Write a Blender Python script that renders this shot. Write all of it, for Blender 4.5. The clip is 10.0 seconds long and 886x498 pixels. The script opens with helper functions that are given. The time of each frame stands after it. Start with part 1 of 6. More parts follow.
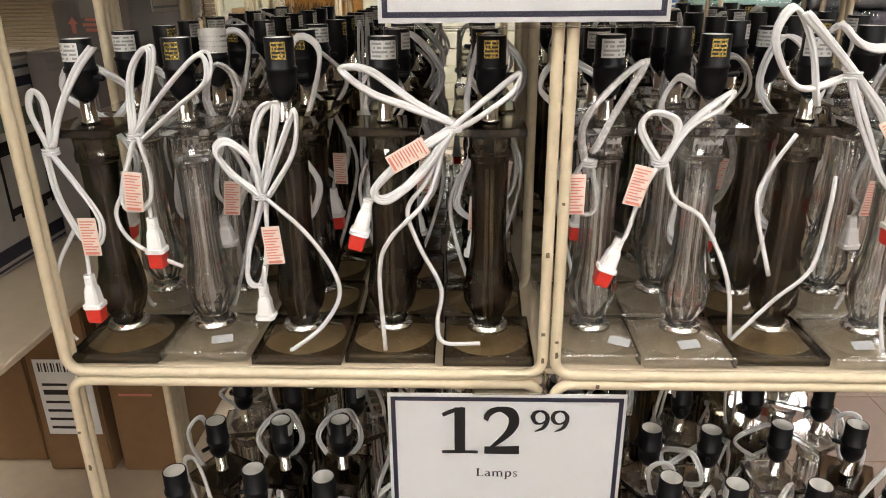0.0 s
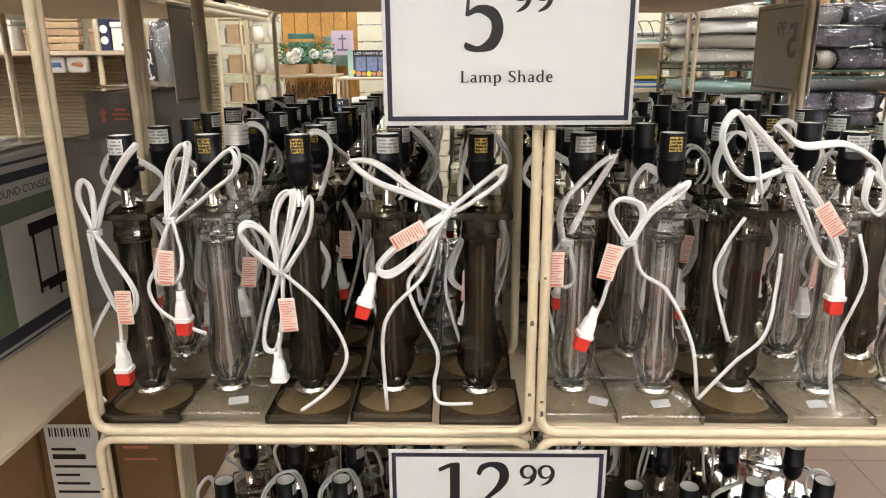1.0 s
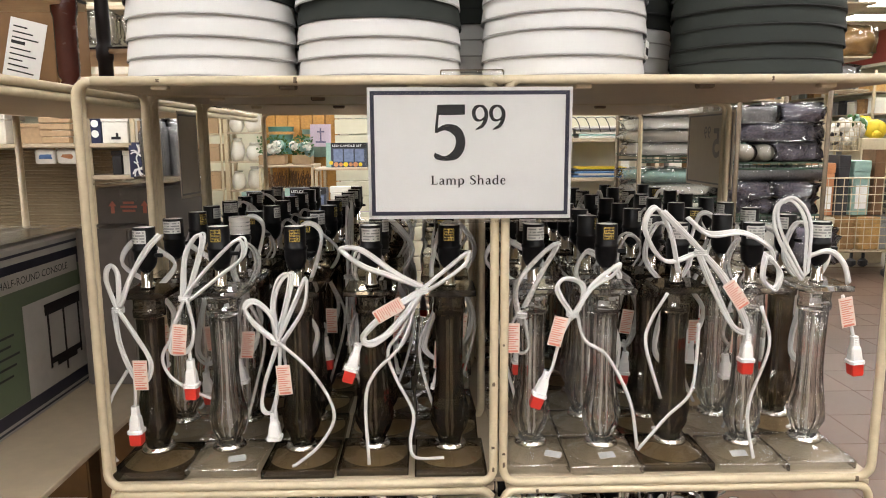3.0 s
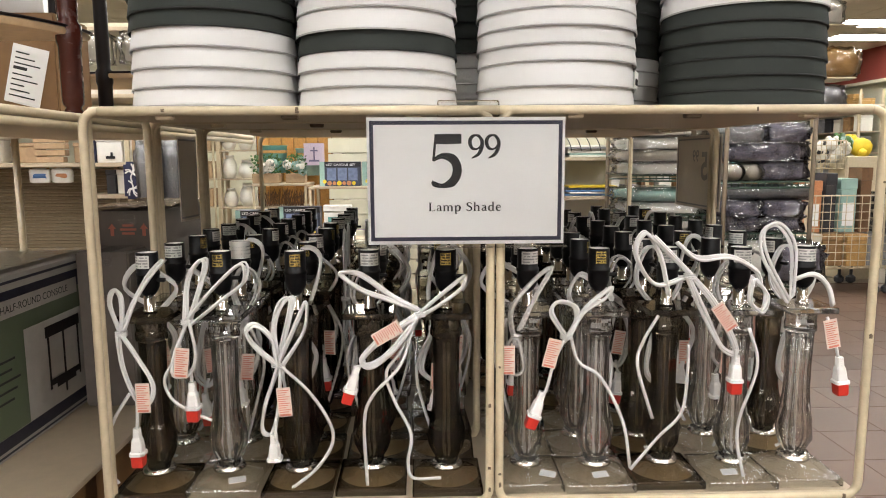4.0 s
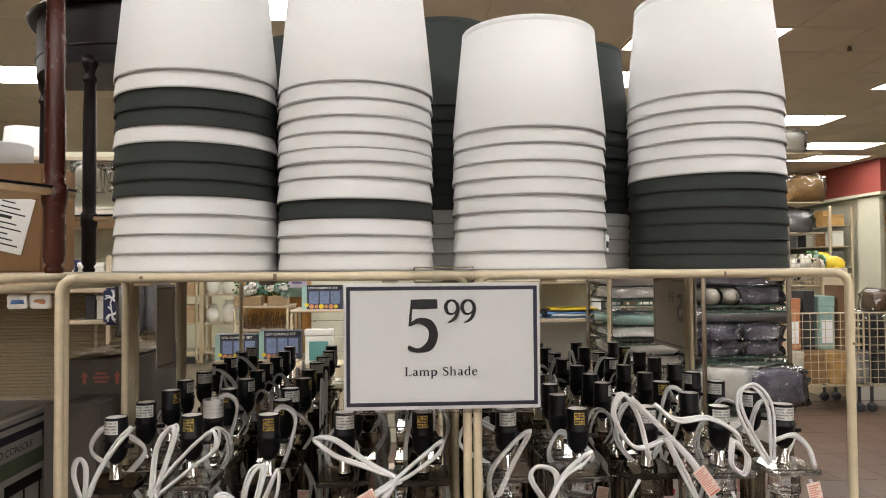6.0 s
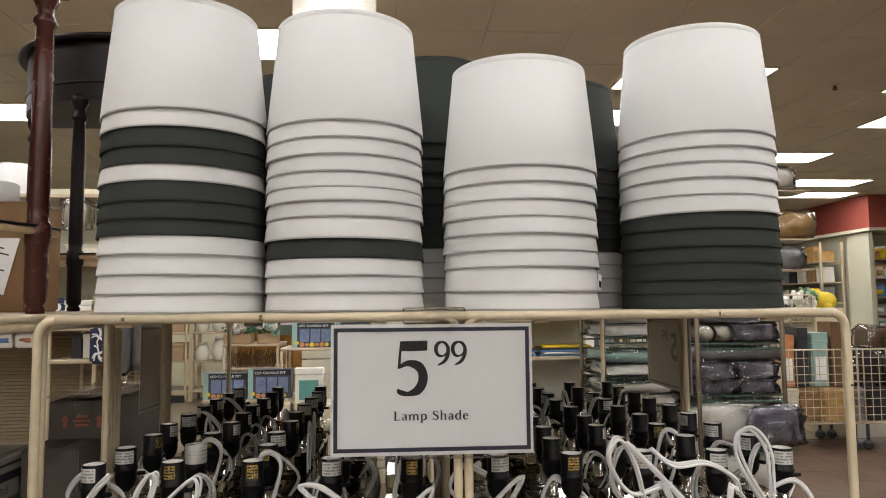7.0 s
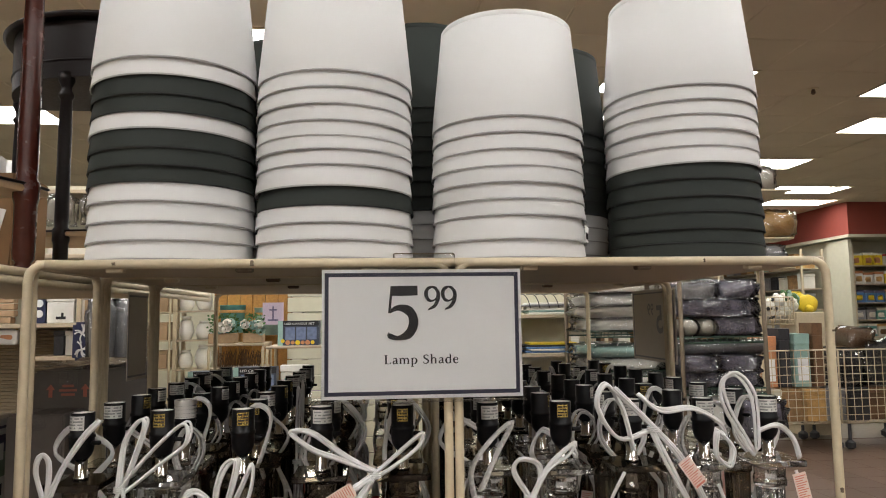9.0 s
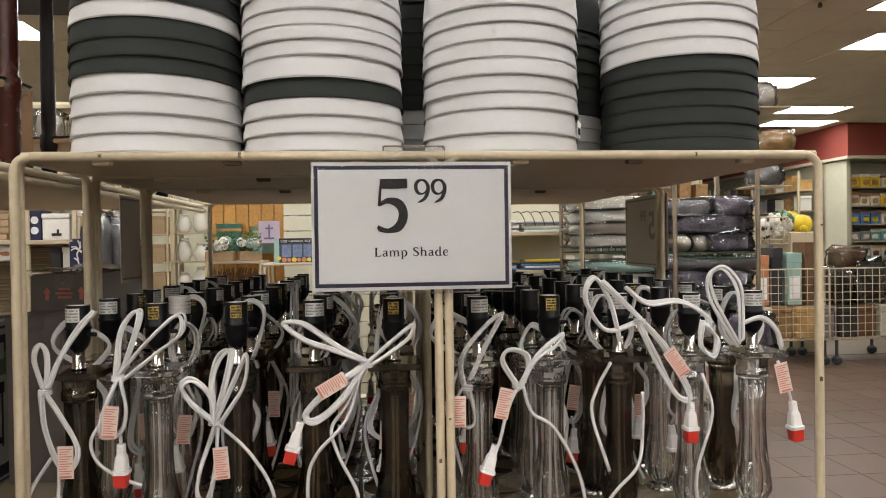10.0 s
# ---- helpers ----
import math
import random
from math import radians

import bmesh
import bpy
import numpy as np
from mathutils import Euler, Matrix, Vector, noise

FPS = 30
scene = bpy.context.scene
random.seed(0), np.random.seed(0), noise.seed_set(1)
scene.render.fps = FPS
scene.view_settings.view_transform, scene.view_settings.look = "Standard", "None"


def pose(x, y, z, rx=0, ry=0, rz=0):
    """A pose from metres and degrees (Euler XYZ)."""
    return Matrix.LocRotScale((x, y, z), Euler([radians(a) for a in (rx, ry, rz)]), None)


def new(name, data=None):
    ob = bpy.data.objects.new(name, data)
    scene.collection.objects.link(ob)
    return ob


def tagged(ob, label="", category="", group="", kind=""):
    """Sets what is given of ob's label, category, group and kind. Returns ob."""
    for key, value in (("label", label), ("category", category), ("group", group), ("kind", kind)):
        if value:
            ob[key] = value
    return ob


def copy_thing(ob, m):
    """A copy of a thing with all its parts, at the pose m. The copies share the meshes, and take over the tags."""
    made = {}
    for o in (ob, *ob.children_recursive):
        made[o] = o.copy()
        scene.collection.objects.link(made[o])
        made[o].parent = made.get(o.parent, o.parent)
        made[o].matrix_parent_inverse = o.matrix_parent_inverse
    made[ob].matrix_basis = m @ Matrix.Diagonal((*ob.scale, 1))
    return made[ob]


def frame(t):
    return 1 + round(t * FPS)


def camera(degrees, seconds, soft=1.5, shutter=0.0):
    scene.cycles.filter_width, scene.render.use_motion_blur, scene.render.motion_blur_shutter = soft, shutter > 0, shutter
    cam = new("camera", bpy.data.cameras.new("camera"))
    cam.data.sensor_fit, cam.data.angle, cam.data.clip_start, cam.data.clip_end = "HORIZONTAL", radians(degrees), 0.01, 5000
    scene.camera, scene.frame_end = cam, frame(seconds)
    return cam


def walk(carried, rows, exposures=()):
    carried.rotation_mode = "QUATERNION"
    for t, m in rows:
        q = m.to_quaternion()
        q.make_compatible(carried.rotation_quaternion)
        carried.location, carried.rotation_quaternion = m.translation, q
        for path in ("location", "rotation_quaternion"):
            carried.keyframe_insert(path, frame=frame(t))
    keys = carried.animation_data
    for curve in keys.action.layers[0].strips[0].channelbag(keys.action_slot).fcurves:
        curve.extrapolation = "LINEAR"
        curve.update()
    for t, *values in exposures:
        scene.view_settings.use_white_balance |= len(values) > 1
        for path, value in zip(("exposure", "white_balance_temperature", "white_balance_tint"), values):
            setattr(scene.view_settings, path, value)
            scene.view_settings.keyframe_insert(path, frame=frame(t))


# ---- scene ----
cam = camera(65.1, 10.0, 1.0)
METRES, EYE, TILT, LEAN, TURN = 0.56, 1.19, 0.0, 0.0, 2.0
ROWS = [
    (0.0, 0.0, 0.0, 0.0, -0.21, -21.3, 0.54),
    (0.5, -0.0065, -0.0748, 0.0355, -0.56, -18.64, 0.45),
    (1.0, -0.0107, -0.1744, 0.071, -0.88, -15.74, 0.4),
    (1.5, -0.006, -0.2956, 0.0927, -1.49, -13.21, 0.35),
    (2.0, -0.0099, -0.3824, 0.1147, -2.14, -11.26, 0.33),
    (2.5, -0.012, -0.4336, 0.1188, -2.76, -9.61, 0.31),
    (2.7, -0.0140, -0.4490, 0.1200, -2.93, -9.28, 0.31),
    (3.8, -0.0337, -0.5084, 0.1404, -3.69, -7.76, 0.3),
    (4.0, -0.0362, -0.5143, 0.152, -3.85, -7.53, 0.3),
    (4.5, -0.0381, -0.5233, 0.2018, -4.17, -6.46, 0.28),
    (5.0, -0.0321, -0.5258, 0.2478, -4.49, -3.76, 0.31),
    (5.5, -0.0236, -0.5267, 0.2759, -4.81, -0.2, 0.36),
    (5.7, -0.0203, -0.5260, 0.2838, -4.95, 0.52, 0.38),
    (6.8, -0.0066, -0.4947, 0.3038, -5.69, 4.12, 0.49),
    (7.0, -0.0059, -0.4898, 0.3042, -5.78, 4.52, 0.5),
    (7.5, -0.008, -0.4848, 0.3039, -6.1, 5.37, 0.52),
    (8.0, -0.0118, -0.4915, 0.2826, -6.46, 5.76, 0.59),
    (8.5, -0.0086, -0.483, 0.2159, -6.72, 5.89, 0.67),
    (9.0, -0.0213, -0.496, 0.1309, -7.01, 5.58, 0.74),
    (9.5, -0.011, -0.4876, 0.0634, -7.12, 2.76, 0.78),
    (10.0, -0.0023, -0.4902, 0.0495, -7.23, -0.62, 0.82),
]
EXPOSURE = [(0.0, 0.02), (0.5, 0.08), (1.5, 0.08), (2.5, -0.06), (4.5, -0.22), (5.5, -0.40), (7.0, -0.72), (8.0, -0.84), (9.0, -0.74), (10.0, -0.60)]
walk(cam, [(t, pose(0, 0, EYE, TILT, LEAN, TURN) @ pose(METRES * x, METRES * y, METRES * z, 90 + pitch, roll, yaw)) for t, x, y, z, yaw, pitch, roll in ROWS], EXPOSURE)

# ---- light: fluorescent troffers in the ceiling ----
TROFFER_POWER = 20.0
# Entries from y 2.6 down are unseen, placed to light goods and signs.
TROFFERS = [(-0.45, 4.4), (2.25, 4.8), (4.7, 4.6), (-3.95, 6.3), (-1.5, 6.4), (2.7, 6.3), (5.4, 6.4), (5.0, 8.05), (-2.6, 8.4), (0.2, 8.3), (2.6, 8.6),
            (7.2, 10.75), (7.0, 9.95), (-3.2, 10.6), (-0.6, 10.6), (2.0, 10.7), (4.6, 10.7), (-2.6, 2.6), (-0.9, 2.6), (0.9, 2.6), (2.9, 2.6),
            (-2.6, 0.4), (2.7, 0.4), (-1.3, -0.9), (1.3, -0.9), (-2.6, -2.2), (0.1, -2.2), (2.7, -2.2), (-5.4, 0.5), (-5.4, 4.4), (5.5, 0.6),
            (-1.3, -3.5), (1.3, -3.5), (-2.6, -4.8), (0.1, -4.8), (2.7, -4.8)]
# Unseen rows far behind the camera, added for glints on glass and metal.
TROFFERS += [(-6.5 + 2.6 * i + 1.3 * (j % 2), -7.2 - 2.44 * j) for i in range(6) for j in range(6)]
world = bpy.data.worlds.new("store_air")
world.use_nodes = True
world.node_tree.nodes["Background"].inputs[0].default_value = (1.0, 0.9, 0.75, 1)
world.node_tree.nodes["Background"].inputs[1].default_value = 0.02
scene.world = world


# ---- materials ----
def material(name, color, rough=0.5, metal=0.0, vary=0.12, scale=30.0, bump=0.0, fine=None, spec=0.5, sheen=0.0, random_tint=0.0):
    """Principled surface whose colour and gloss vary at two scales, in metres of the world."""
    m = bpy.data.materials.new(name)
    m.use_nodes = True
    n, l = m.node_tree.nodes, m.node_tree.links
    b = n["Principled BSDF"]
    b.inputs["Metallic"].default_value, b.inputs["Roughness"].default_value = metal, rough
    b.inputs["Specular IOR Level"].default_value = spec
    b.inputs["Sheen Weight"].default_value = sheen
    geo = n.new("ShaderNodeNewGeometry")
    coarse, grain = n.new("ShaderNodeTexNoise"), n.new("ShaderNodeTexNoise")
    coarse.inputs["Scale"].default_value, coarse.inputs["Detail"].default_value = scale * 0.25, 4
    grain.inputs["Scale"].default_value, grain.inputs["Detail"].default_value = fine or scale * 4, 5
    for t in (coarse, grain):
        l.new(geo.outputs["Position"], t.inputs["Vector"])
    add = n.new("ShaderNodeMath")
    add.operation = "ADD"
    l.new(coarse.outputs["Fac"], add.inputs[0]), l.new(grain.outputs["Fac"], add.inputs[1])
    ramp = n.new("ShaderNodeMapRange")
    ramp.inputs["From Min"].default_value, ramp.inputs["From Max"].default_value = 0.65, 1.35
    ramp.inputs["To Min"].default_value, ramp.inputs["To Max"].default_value = 1 - vary, 1 + vary * 0.6
    l.new(add.outputs[0], ramp.inputs["Value"])
    hsv = n.new("ShaderNodeHueSaturation")
    hsv.inputs["Color"].default_value = (*color, 1)
    if random_tint:
        info, mul, sh = n.new("ShaderNodeObjectInfo"), n.new("ShaderNodeMath"), n.new("ShaderNodeMapRange")
        sh.inputs["To Min"].default_value, sh.inputs["To Max"].default_value = 1 - random_tint, 1 + random_tint
        mul.operation = "MULTIPLY"
        l.new(info.outputs["Random"], sh.inputs["Value"]), l.new(sh.outputs[0], mul.inputs[0]), l.new(ramp.outputs[0], mul.inputs[1])
        l.new(mul.outputs[0], hsv.inputs["Value"])
    else:
        l.new(ramp.outputs[0], hsv.inputs["Value"])
    l.new(hsv.outputs[0], b.inputs["Base Color"])
    rr = n.new("ShaderNodeMapRange")
    rr.inputs["To Min"].default_value, rr.inputs["To Max"].default_value = max(rough - 0.08, 0.02), min(rough + 0.1, 1)
    l.new(grain.outputs["Fac"], rr.inputs["Value"]), l.new(rr.outputs[0], b.inputs["Roughness"])
    if bump:
        bp = n.new("ShaderNodeBump")
        bp.inputs["Strength"].default_value, bp.inputs["Distance"].default_value = bump, 0.002
        l.new(add.outputs[0], bp.inputs["Height"]), l.new(bp.outputs[0], b.inputs["Normal"])
    return m


def glass(name, tint, see=0.8, wave=0.003, gloss=0.06, rim=0.55):
    """Cast glass: bright surface gloss over refraction, part of the light passing straight through the tint; the surface is wavy."""
    m = bpy.data.materials.new(name)
    m.use_nodes = True
    n, l = m.node_tree.nodes, m.node_tree.links
    n.remove(n["Principled BSDF"])
    g, t, mix = n.new("ShaderNodeBsdfGlass"), n.new("ShaderNodeBsdfTransparent"), n.new("ShaderNodeMixShader")
    gl, top, fr = n.new("ShaderNodeBsdfGlossy"), n.new("ShaderNodeMixShader"), n.new("ShaderNodeLayerWeight")
    power, scale = n.new("ShaderNodeMath"), n.new("ShaderNodeMath")
    g.inputs["Color"].default_value, t.inputs["Color"].default_value = (*tint, 1), (*tint, 1)
    g.inputs["IOR"].default_value, g.inputs["Roughness"].default_value = 1.5, 0.0
    gl.inputs["Roughness"].default_value, fr.inputs["Blend"].default_value = 0.02, 0.5
    power.operation, power.inputs[1].default_value = "POWER", 2.6
    scale.operation, scale.inputs[1].default_value, scale.inputs[2].default_value = "MULTIPLY_ADD", rim, gloss
    l.new(fr.outputs["Facing"], power.inputs[0]), l.new(power.outputs[0], scale.inputs[0])
    n1, n2, add, geo, bp = n.new("ShaderNodeTexNoise"), n.new("ShaderNodeTexNoise"), n.new("ShaderNodeMath"), n.new("ShaderNodeNewGeometry"), n.new("ShaderNodeBump")
    n1.inputs["Scale"].default_value, n2.inputs["Scale"].default_value = 70, 240
    add.operation, add.inputs[1].default_value = "MULTIPLY_ADD", 0.35
    for q in (n1, n2):
        l.new(geo.outputs["Position"], q.inputs["Vector"])
    l.new(n2.outputs["Fac"], add.inputs[0]), l.new(n1.outputs["Fac"], add.inputs[2])
    bp.inputs["Strength"].default_value, bp.inputs["Distance"].default_value = 0.6, wave
    l.new(add.outputs[0], bp.inputs["Height"])
    for q in (g, gl, fr):
        l.new(bp.outputs[0], q.inputs["Normal"])
    mix.inputs[0].default_value = see
    l.new(g.outputs[0], mix.inputs[1]), l.new(t.outputs[0], mix.inputs[2])
    l.new(scale.outputs[0], top.inputs[0]), l.new(mix.outputs[0], top.inputs[1]), l.new(gl.outputs[0], top.inputs[2])
    l.new(top.outputs[0], n["Material Output"].inputs["Surface"])
    return m


def film(name, tint, gloss=0.12, rough=0.08):
    """Thin clear plastic: mostly see-through, with gloss on creases."""
    m = bpy.data.materials.new(name)
    m.use_nodes = True
    n, l = m.node_tree.nodes, m.node_tree.links
    n.remove(n["Principled BSDF"])
    g, t, mix, fr, mx = n.new("ShaderNodeBsdfGlossy"), n.new("ShaderNodeBsdfTransparent"), n.new("ShaderNodeMixShader"), n.new("ShaderNodeFresnel"), n.new("ShaderNodeMath")
    g.inputs["Roughness"].default_value, t.inputs["Color"].default_value = rough, (*tint, 1)
    mx.operation, mx.inputs[1].default_value = "ADD", gloss
    l.new(fr.outputs[0], mx.inputs[0]), l.new(mx.outputs[0], mix.inputs[0])
    l.new(t.outputs[0], mix.inputs[1]), l.new(g.outputs[0], mix.inputs[2]), l.new(mix.outputs[0], n["Material Output"].inputs["Surface"])
    return m


def glow(name, color, strength):
    m = bpy.data.materials.new(name)
    m.use_nodes = True
    b = m.node_tree.nodes["Principled BSDF"]
    b.inputs["Base Color"].default_value = (0.8, 0.8, 0.8, 1)
    b.inputs["Emission Color"].default_value, b.inputs["Emission Strength"].default_value = (*color, 1), strength
    return m


CREAM = material("cream_enamel_steel", (0.60, 0.51, 0.35), 0.38, 0, 0.14, 18, 0.15)
CREAM_BOARD = material("cream_painted_board", (0.50, 0.41, 0.29), 0.5, 0, 0.12, 8, 0.1)
SCRATCH = material("bare_scratched_metal", (0.16, 0.12, 0.08), 0.6, 0.3, 0.3, 80)
CLEAR_GLASS = glass("clear_cast_glass", (0.99, 0.99, 0.985), 0.06, 0.00012, 0.06, 0.0)
SMOKE_GLASS = glass("smoked_grey_glass", (0.54, 0.50, 0.43), 0.10, 0.00008, 0.05, 0.0)
CLEAR_BASE = glass("clear_glass_foot", (0.98, 0.98, 0.96), 0.25, 0.0014, 0.12, 0.3)
SMOKE_BASE = glass("smoked_glass_foot", (0.64, 0.58, 0.47), 0.76, 0.0006, 0.07, 0.4)
# Sides and corners of one foot tinted darker, standing in for internal reflection.
SMOKE_SHADED_EDGE = glass("smoked_glass_shaded_edge", (0.20, 0.18, 0.15), 0.5, 0.0014, 0.10, 0.2)
CLEAR_EDGE = glass("clear_glass_edge", (0.90, 0.90, 0.88), 0.12, 0.0030, 0.22, 0.2)
CHROME = material("polished_nickel", (0.78, 0.76, 0.72), 0.14, 1.0, 0.06, 60)
BLACK_PLASTIC = material("black_bakelite", (0.005, 0.005, 0.006), 0.40, 0, 0.2, 60, 0.05, None, 0.2)
ROD = material("bright_metal_rod", (0.80, 0.77, 0.70), 0.3, 0.3, 0.2, 60)
SILVER = material("aluminium_screw_shell", (0.78, 0.76, 0.72), 0.35, 0.4, 0.1, 90)
CORD_WHITE = material("white_pvc_cord", (0.66, 0.66, 0.65), 0.36, 0, 0.05, 40)
CORD_CLEAR = material("translucent_silver_cord", (0.50, 0.49, 0.47), 0.25, 0.15, 0.1, 40)
PLUG_WHITE = material("white_moulded_plastic", (0.80, 0.79, 0.77), 0.4, 0, 0.05, 40)
RED_CAP = material("red_plastic_cap", (0.62, 0.035, 0.022), 0.35, 0, 0.1, 60)
PAPER = material("white_paper", (0.88, 0.88, 0.87), 0.55, 0, 0.03, 20)
CARTON_NAVY = material("dark_navy_carton_print", (0.016, 0.016, 0.030), 0.45, 0, 0.1, 40)
NAVY = material("navy_print", (0.030, 0.030, 0.062), 0.45, 0, 0.08, 40)
INK = material("black_print", (0.012, 0.012, 0.014), 0.5, 0, 0.1, 60)
GREY_INK = material("grey_print", (0.25, 0.25, 0.25), 0.5, 0, 0.1, 60)
RED_INK = material("red_print", (0.60, 0.20, 0.14), 0.5, 0, 0.1, 60)
TAG = material("tan_warning_tag", (0.74, 0.60, 0.52), 0.5, 0, 0.08, 60)
ACRYLIC = film("clear_sign_sleeve", (0.995, 0.995, 0.995), -0.015, 0.05)
POLY = film("creased_clear_polythene", (0.97, 0.97, 0.97), 0.07, 0.12)
LABEL_SILVER = material("silver_paper_label", (0.62, 0.61, 0.58), 0.35, 0.2, 0.35, 120, 0, 700)
LABEL_GOLD = material("gold_foil_label", (0.62, 0.47, 0.14), 0.25, 0.8, 0.5, 120, 0, 500)
SHADE_WHITE = material("white_fabric_shade", (0.665, 0.665, 0.66), 0.75, 0, 0.035, 14, 0.12, 900, 0.25, 0.0, 0.02)
SHADE_GREEN = material("dark_green_fabric_shade", (0.034, 0.040, 0.037), 0.7, 0, 0.14, 16, 0.15, 900, 0.18, 0.0, 0.04)
DARK_TRIM = material("near_black_shade_binding", (0.006, 0.007, 0.007), 0.7, 0, 0.1, 60)
SHADE_TRIM = material("grey_shade_binding", (0.36, 0.36, 0.35), 0.7, 0, 0.1, 60)
CARDBOARD = material("brown_cardboard", (0.24, 0.135, 0.060), 0.75, 0, 0.14, 10, 0.2)
GREY_CARTON = material("drab_grey_carton", (0.18, 0.157, 0.138), 0.65, 0, 0.14, 10, 0.15)
PALE_CARTON = material("grey_white_carton", (0.40, 0.375, 0.34), 0.6, 0, 0.12, 10, 0.15)
GREEN_PRINT = material("olive_green_carton_print", (0.105, 0.135, 0.08), 0.5, 0, 0.1, 12)
DARK_WOOD = material("dark_cherry_lacquer", (0.008, 0.005, 0.005), 0.36, 0, 0.2, 24, 0.0, None, 0.18)
RED_WOOD = material("red_cherry_lacquer", (0.065, 0.016, 0.011), 0.24, 0, 0.25, 12, 0.0, None, 0.35)
RAW_WOOD = material("pale_plywood", (0.45, 0.31, 0.18), 0.6, 0, 0.2, 14, 0.1)
CEIL_TILE = material("beige_mineral_ceiling_tile", (0.70, 0.62, 0.50), 0.9, 0, 0.1, 6, 0.4, 200, 0.2)
WALL_CREAM = material("cream_wall_paint", (0.66, 0.64, 0.50), 0.8, 0, 0.06, 3)
WALL_RED = material("brick_red_soffit_paint", (0.30, 0.062, 0.045), 0.7, 0, 0.1, 3)
FLOOR_TILE = material("pinkish_brown_floor_tile", (0.128, 0.080, 0.056), 0.42, 0, 0.18, 7, 0.12, 60, 0.4, 0, 0.10)
GROUT = material("dull_tile_joint", (0.13, 0.085, 0.062), 0.85, 0, 0.2, 20)
FLOOR_BEIGE = material("beige_vinyl_floor", (0.17, 0.14, 0.10), 0.4, 0, 0.1, 5, 0.05)
TROFFER_GLOW = glow("fluorescent_diffuser", (0.995, 0.97, 0.94), TROFFER_POWER)


# ---- mesh helpers ----
def part(name, bm, mat, parent=None, label="", smooth=False, at=None):
    """Links a bmesh as one mesh object, under a parent when one is given."""
    me = bpy.data.meshes.new(name)
    bm.normal_update()
    bm.to_mesh(me)
    bm.free()
    for mm in (mat if isinstance(mat, (list, tuple)) else [mat]):
        me.materials.append(mm)
    if smooth:
        me.shade_smooth()
    return place(name, me, parent, label, at)


def place(name, me, parent=None, label="", at=None):
    ob = new(name, me)
    if parent is not None:
        ob.parent = parent
    if at is not None:
        ob.matrix_basis = at
    if label:
        ob["label"] = label
    return ob


def thing(name, label, category, at=None, group="", kind=""):
    ob = tagged(new(name), label, category, group, kind)
    ob.empty_display_size = 0.05
    if at is not None:
        ob.matrix_basis = at
    return ob


def box(x0, x1, y0, y1, z0, z1, bevel=0.0, bm=None, seg=1):
    b = bmesh.new()
    m = Matrix.LocRotScale(((x0 + x1) / 2, (y0 + y1) / 2, (z0 + z1) / 2), None, (x1 - x0, y1 - y0, z1 - z0))
    bmesh.ops.create_cube(b, size=1, matrix=m)
    if bevel:
        bmesh.ops.bevel(b, geom=b.edges[:], offset=bevel, segments=seg, affect="EDGES", clamp_overlap=True)
    if bm is None:
        return b
    me = bpy.data.meshes.new("tmp")
    b.to_mesh(me)
    b.free()
    bm.from_mesh(me)
    bpy.data.meshes.remove(me)
    return bm


def lathe(profile, seg=24, bm=None, flute=0, depth=0.0, close=True, at=(0, 0, 0)):
    """Turns (radius, z) pairs about z; flute facets of relative depth run up it."""
    bm = bm or bmesh.new()
    rings = []
    for r, z in profile:
        ring = []
        for k in range(seg):
            a = 2 * math.pi * k / seg
            rr = r * (1 + depth * math.cos(flute * a)) if flute else r
            ring.append(bm.verts.new((at[0] + rr * math.cos(a), at[1] + rr * math.sin(a), at[2] + z)))
        rings.append(ring)
    for a, b in zip(rings, rings[1:]):
        for k in range(seg):
            bm.faces.new((a[k], a[(k + 1) % seg], b[(k + 1) % seg], b[k]))
    if close:
        bm.faces.new(rings[0][::-1]), bm.faces.new(rings[-1])
    return bm


def loft_square(levels, bm=None, corner=0.12):
    """Square sections with clipped corners, (half width, z) from below up."""
    bm = bm or bmesh.new()
    rings = []
    for h, z in levels:
        c = h * (1 - corner)
        rings.append([bm.verts.new((x, y, z)) for x, y in ((h, -c), (h, c), (c, h), (-c, h), (-h, c), (-h, -c), (-c, -h), (c, -h))])
    for a, b in zip(rings, rings[1:]):
        for k in range(8):
            bm.faces.new((a[k], a[(k + 1) % 8], b[(k + 1) % 8], b[k]))
    bm.faces.new(rings[0][::-1]), bm.faces.new(rings[-1])
    return bm


def glide(points, per=8):
    """A smooth line through a few points."""
    p = [Vector(q) for q in points]
    p = [p[0] * 2 - p[1]] + p + [p[-1] * 2 - p[-2]]
    out = []
    for a, b, c, d in zip(p, p[1:], p[2:], p[3:]):
        for k in range(per):
            t = k / per
            out.append(0.5 * (2 * b + (c - a) * t + (2 * a - 5 * b + 4 * c - d) * t * t + (3 * b - a - 3 * c + d) * t ** 3))
    return out + [p[-2]]


